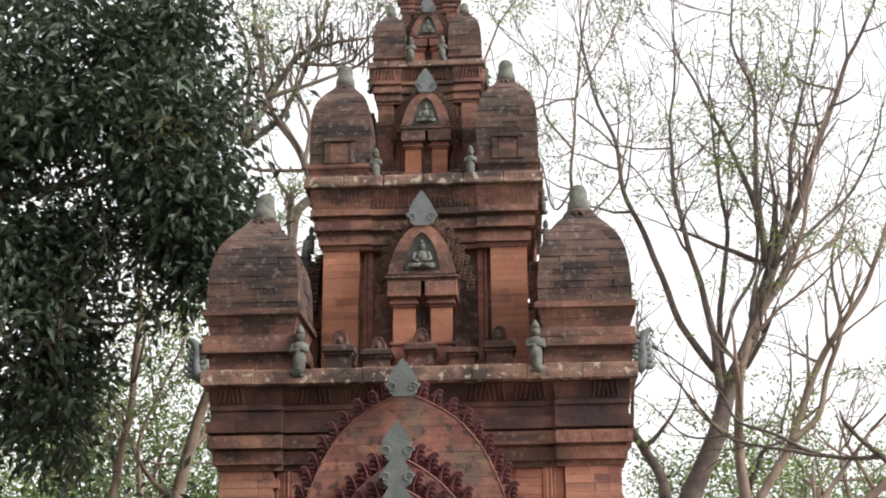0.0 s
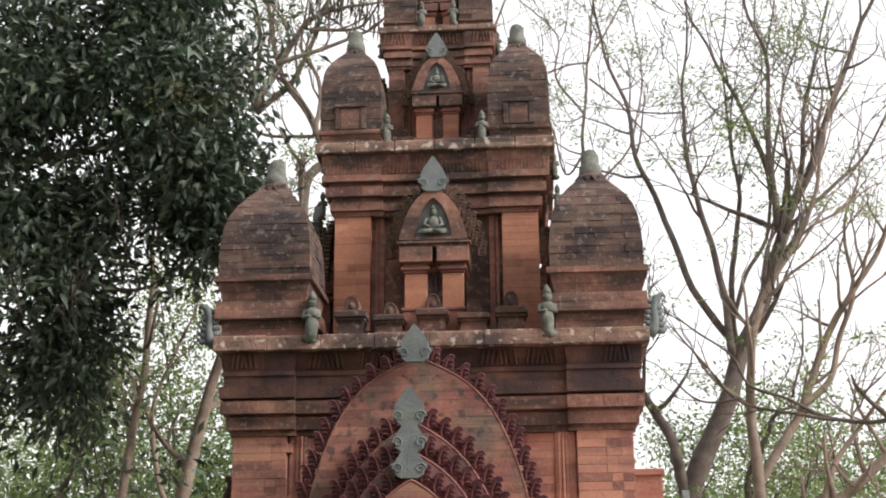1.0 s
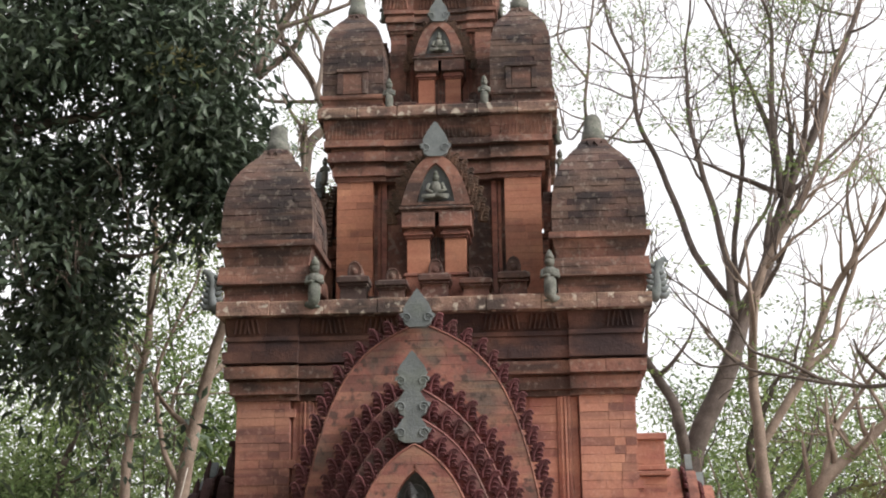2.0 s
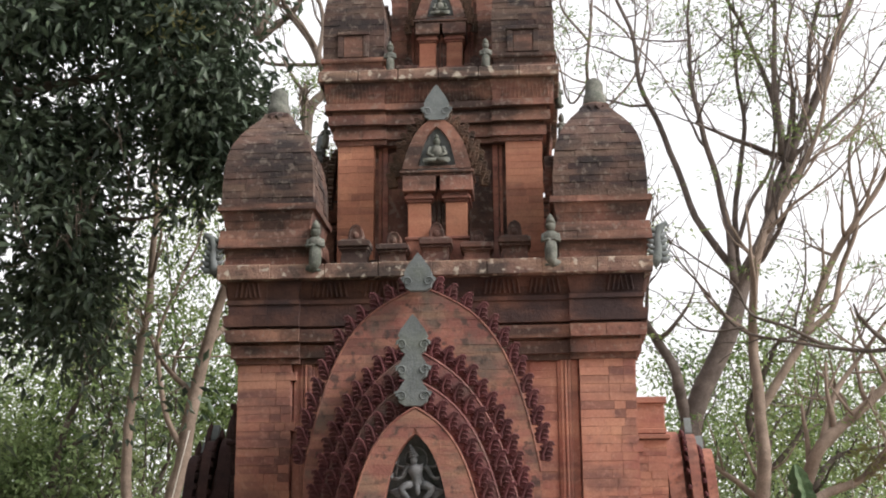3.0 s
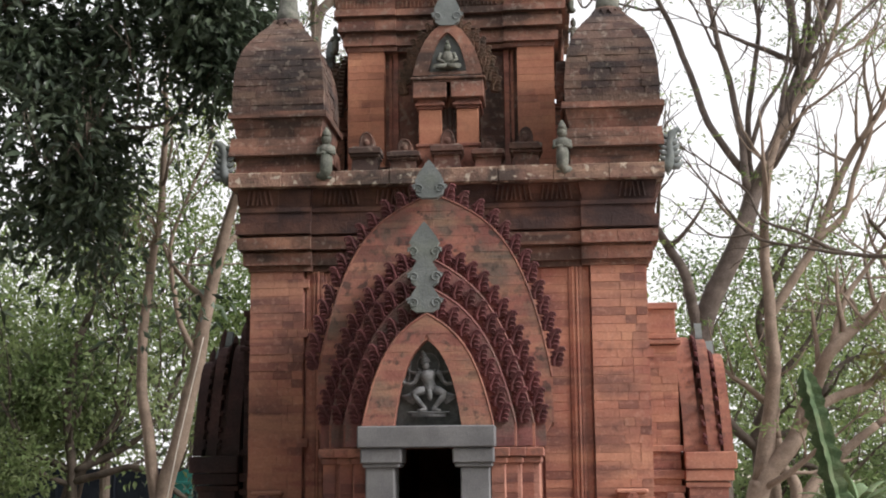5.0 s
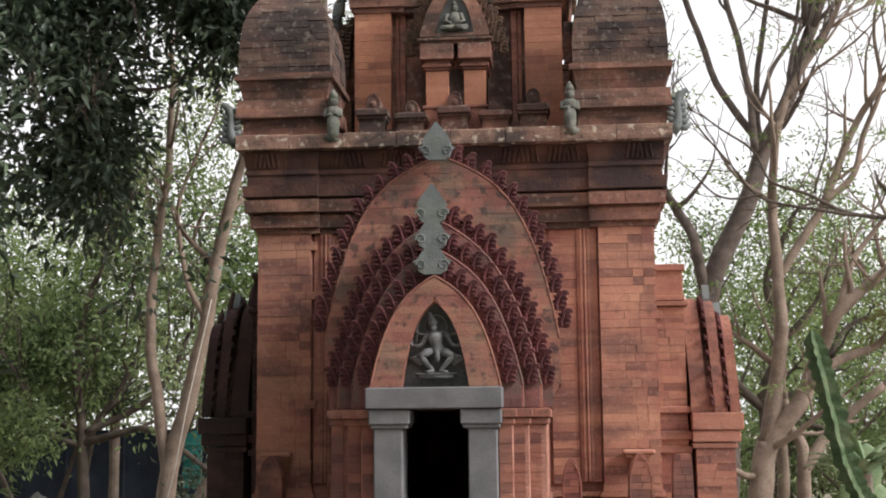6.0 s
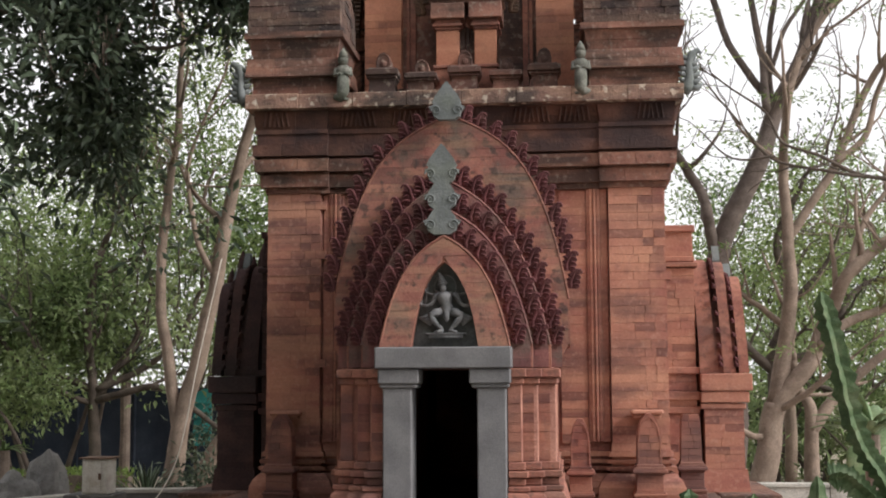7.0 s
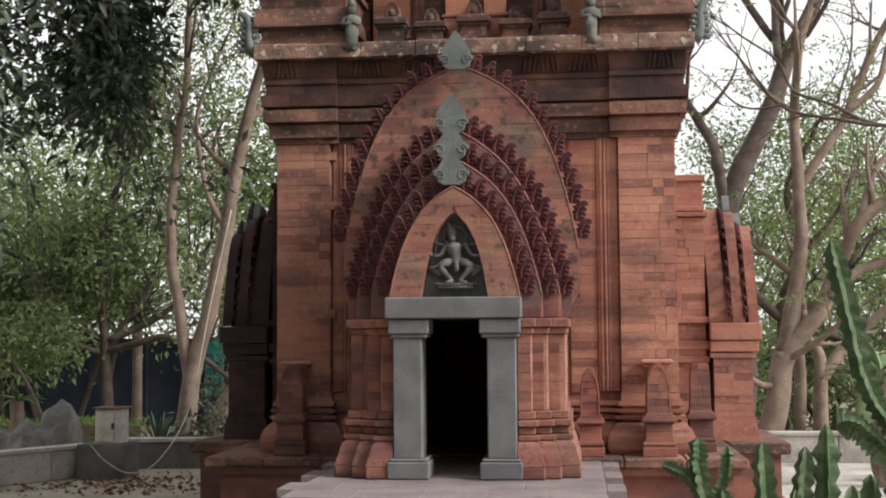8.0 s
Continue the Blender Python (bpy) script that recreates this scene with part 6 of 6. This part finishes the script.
tagged(sprig, "yellow-green young leaves", kind="stuff")

# hedge, netting fence and sheet
hedge = thing("clipped_hedge", "low clipped green hedge behind the rocks", "hedge")
hr = np.random.default_rng(81)
hp = np.column_stack([hr.uniform(-9, -5.1, 3600), hr.uniform(4.8, 5.2, 3600), hr.uniform(0.03, 0.42, 3600)])
hm = new("foliage", leaf_mesh("foliage", hp, hr.normal(size=(3600, 3)) + np.array([0, 0, 0.8]), 0.07, 0.035, LEAF_HEDGE, hr))
hm.parent = hedge
tagged(hm, kind="stuff")
part("stem_core", Geo().box(-9, -5.15, 4.87, 5.13, 0.0, 0.34), BARK, hedge)
fence = thing("netting_fence", "dark blue netting on a metal fence", "fence")
for i in range(7):
    x = -10.5 + i * 1.0
    part("fence_post", Geo().tube([(x, 9, 0), (x, 9, 1.6)], [0.03, 0.03], 8), NETTING, fence)
    net, nx, nz = Geo(), 10, 6
    v = [(x + a / nx, 9.03 + 0.03 * math.sin(7 * a / nx + 3 * b / nz + i), 0.02 + 1.5 * b / nz) for b in range(nz + 1) for a in range(nx + 1)]
    f = [(b * (nx + 1) + a, b * (nx + 1) + a + 1, (b + 1) * (nx + 1) + a + 1, (b + 1) * (nx + 1) + a) for b in range(nz) for a in range(nx)]
    w = part("netting", net.add(v, f + []), NETTING, fence, smooth=True)
sheet = thing("teal_panel", "teal corrugated sheet panel by the fence", "sheet panel")
part("sheet", Geo().prism([(-5.42 + 0.02 * i, 0.55 + 1.0 * 0) for i in range(16)] + [(-5.42 + 0.02 * i, 1.5) for i in range(15, -1, -1)], 8.86, 8.88), TEAL, sheet)
for i in range(3):
    part("rib", Geo().cbox(-5.43, -5.11, 8.83, 8.858, 0.75 + 0.25 * i, 0.8 + 0.25 * i, 0.004), TEAL, sheet)
for x in (-5.4, -5.14):
    part("leg", Geo().box(x - 0.02, x + 0.02, 8.885, 8.92, 0, 1.45), RUST, sheet)


def rosette(name, label, x, y, z0, count, length, width, material, seed, rise=0.6, trunk=0.0):
    """Long leaves that arch out from one point."""
    rng = np.random.default_rng(seed)
    t = thing(name, label, "plant", at=(x, y, z0))
    if trunk:
        part("trunk", Geo().tube([(0, 0, 0), (0.01, 0, trunk * 0.5), (0, 0, trunk)], [0.09, 0.075, 0.085], 10), BARK, t)
    for i in range(count):
        a, e = 2.4 * i, rise * rng.uniform(0.4, 1.4)
        L = length * rng.uniform(0.75, 1.1)
        g = Geo()
        rows = []
        for k in range(6):
            s = k / 5
            r = L * s * math.cos(min(1.4, e)) * (1 + 0.1 * s)
            h = trunk + L * s * math.sin(min(1.4, e)) - 0.35 * L * s * s
            w = width * (1 - s) ** 0.6 * (0.6 + 0.8 * s) + 0.002
            cx, cy = r * math.cos(a), r * math.sin(a)
            rows.append([(cx - w * math.sin(a), cy + w * math.cos(a), h + w * 0.4), (cx, cy, h), (cx + w * math.sin(a), cy - w * math.cos(a), h + w * 0.4)])
        v = [p for r in rows for p in r] + [(p[0], p[1], p[2] - 0.006) for r in rows for p in r]
        f = []
        for k in range(5):
            for j in range(2):
                q = k * 3 + j
                f += [(q, q + 1, q + 4, q + 3), (18 + q, 18 + q + 3, 18 + q + 4, 18 + q + 1)]
            f += [(k * 3, k * 3 + 3, 18 + k * 3 + 3, 18 + k * 3), (k * 3 + 2, 18 + k * 3 + 2, 18 + k * 3 + 5, k * 3 + 5)]
        part("leaf", g.add(v, f), material, t, smooth=True)
    return t


rosette("yucca_plant", "spiky dark green yucca by the tree foot", -4.42, 3.5, 0, 60, 0.9, 0.024, LEAF_DARK, 91, 1.2)
rosette("palm_tree", "small palm with thin dark drooping fronds", -6.1, 7.4, 0, 60, 1.4, 0.035, LEAF_DARK, 96, 0.75, 1.75)
rosette("cycad_plant", "small cycad with pale arching fronds", -6.08, 3.0, 0, 11, 0.46, 0.03, LEAF_LIGHT, 92, 0.55, 0.78)
rosette("agave_plant", "pale agave behind the low wall", 3.75, 4.6, 0, 12, 0.5, 0.05, LEAF_PALE, 93, 0.9)
rosette("agave_plant", "dark green spiky agave behind the low wall", 4.5, 4.7, 0, 26, 0.8, 0.025, LEAF_DARK, 94, 0.9)


def cactus(x, y, stems, seed, label):
    """Ribbed, notched columns that branch from the foot."""
    rng = random.Random(seed)
    t = thing("cactus", label, "cactus", "cacti before the temple", at=(x, y, 0))
    for pts, r in stems:
        line = curve_pts(pts, 11)
        n = len(line)
        v, f = [], []
        tw = rng.uniform(0, 1.5)
        for i, p in enumerate(line):
            d = (line[min(i + 1, n - 1)] - line[max(i - 1, 0)]).normalized()
            a = d.cross(Vector((0.1, 1, 0.05))).normalized()
            b = a.cross(d)
            s = min(1.0, 0.55 + 6 * i / n) * (1.0 if i < n - 3 else (0.85, 0.6, 0.12)[i - n + 3])
            notch = 0.84 + (0.2 if i % 2 else -0.16) * rng.uniform(0.4, 1.2)
            p = p + Vector((rng.uniform(-0.06, 0.06) * r, rng.uniform(-0.06, 0.06) * r, 0))
            for k in range(8):
                w = tw + 0.12 * i / n + math.pi * k / 4
                q = r * s * (notch * rng.uniform(0.88, 1.1) if k % 2 == 0 else 0.24)
                v.append(p + q * (math.cos(w) * a + math.sin(w) * b))
        for i in range(n - 1):
            for k in range(8):
                m = (k + 1) % 8
                f.append((i * 8 + k, i * 8 + m, (i + 1) * 8 + m, (i + 1) * 8 + k))
        f += [tuple(range(7, -1, -1)), tuple(range((n - 1) * 8, n * 8))]
        part("stem", Geo().add(v, f), CACTUS, t)
    return t


cactus(2.9, -4.1, [([(0, 0, 0), (0.0, 0, 0.5), (-0.1, 0, 0.95), (-0.26, 0, 1.25), (-0.37, 0, 1.75), (-0.45, 0, 2.15)], 0.085),
                   ([(-0.05, -0.02, 0.7), (-0.2, -0.03, 0.86), (-0.36, -0.03, 1.0), (-0.46, -0.03, 1.0)], 0.1),
                   ([(-0.02, 0, 0.5), (0.12, 0, 0.8), (0.2, 0, 1.2), (0.22, 0, 1.6)], 0.06)], 1, "tall green ribbed cactus with a leaning column")
cactus(2.35, -5.0, [([(-0.1, 0, 0), (-0.14, 0, 0.5), (-0.13, 0.02, 1.07)], 0.08), ([(-0.1, 0, 0.2), (-0.26, -0.02, 0.55), (-0.25, 0, 0.95)], 0.07),
                    ([(0, 0, 0), (0.06, 0, 0.4), (0.1, 0, 0.8)], 0.075), ([(0.05, 0, 0.2), (0.2, 0.02, 0.5), (0.24, 0, 0.88)], 0.06), ([(-0.05, -0.1, 0), (-0.04, -0.12, 0.4), (-0.02, -0.1, 0.75)], 0.08)], 2, "clump of notched green cactus columns")
cactus(1.9, -5.05, [([(0, 0, 0), (-0.02, 0, 0.5), (-0.04, 0, 0.98)], 0.075), ([(0, 0, 0.15), (0.12, 0, 0.4), (0.13, 0, 0.72)], 0.055), ([(0, -0.05, 0), (-0.1, -0.05, 0.35), (-0.12, -0.06, 0.64)], 0.07)], 3, "upright notched green cactus column")
cactus(1.62, -5.0, [([(0, 0, 0), (-0.02, 0, 0.45), (-0.1, 0, 0.8), (-0.1, 0, 1.0)], 0.07), ([(-0.05, 0, 0.6), (-0.16, 0, 0.78), (-0.3, 0.02, 0.85)], 0.045),
                    ([(-0.05, 0, 0.6), (0.04, 0.02, 0.78), (0.06, 0.02, 0.95)], 0.045), ([(0, 0, 0.2), (0.06, -0.04, 0.5), (0.02, -0.05, 0.72)], 0.06)], 4, "branching notched green cactus by the steps")



def pad_cactus(x, y, pads, label):
    """A cactus of flat oval pads, each (x, z, half width, half height, tilt, turn)."""
    t = thing("pad_cactus", label, "cactus", at=(x, y, 0))
    for px, pz, w, h, tilt, turn in pads:
        g = Geo().blob((0, 0, 0), (w, 0.022, h), 14, 8)
        part("pad", g.moved(pose(px, 0, pz, 0, tilt, turn)), PAD, t, smooth=True)
    return t


rosette("agave_plant", "pale green agave with broad fleshy leaves on a short trunk", 3.85, 0.9, 0, 24, 0.75, 0.06, PAD, 95, 0.9, 1.05)
pad_cactus(3.98, 1.4, [(0, 0.25, 0.14, 0.27, 0, -10), (0.1, 0.68, 0.13, 0.25, 15, 20), (-0.14, 0.7, 0.12, 0.23, -22, 0), (0.05, 1.1, 0.13, 0.24, -8, 15), (-0.16, 1.2, 0.11, 0.2, -15, 0)], "pale green cactus of flat oval pads")

# fallen leaves
lr = np.random.default_rng(99)
lp = np.column_stack([lr.normal(-4.0, 0.7, 500), lr.normal(1.0, 0.5, 500), np.full(500, 0.012)])
dry = new("fallen_leaves", leaf_mesh("fallen_leaves", lp, lr.normal(size=(500, 3)) * np.array([1, 1, 0.12]), 0.07, 0.045, DRY_LEAF, lr, 0.15))
tagged(dry, "brown fallen leaves scattered on the ground", "leaf litter", kind="stuff")

# unseen trees added behind the viewer: they close the garden and dim the tower front
bush("leafy_tree", GT, [((-12, -11, 5), (3, 4, 5), 3), ((-7.5, -15.5, 5.0), (3.5, 1.8, 5.0), 3), ((0.5, -17.5, 5.0), (4.5, 2.2, 5.0), 6), ((11, -21, 4), (4, 3, 4), 2)], 1500, 18, (0.4, 0.2), LEAF_MID, 69, spread=0.5, category="tree")
# unseen dark trees added at the front left to block sky light from the tower
bush("leafy_tree", GT, [((-4.8, -6.4, 4.4), (1.75, 1.9, 3.4), 4), ((-6.4, -8.6, 3.6), (1.8, 1.8, 3.4), 2), ((-4.55, -5.4, 1.4), (0.95, 1.3, 1.4), 2.5), ((-4.0, -9.5, 6.0), (1.7, 1.6, 2.2), 2)], 640, 30, (0.26, 0.12), LEAF_DARK, 70, spread=0.3, category="tree")
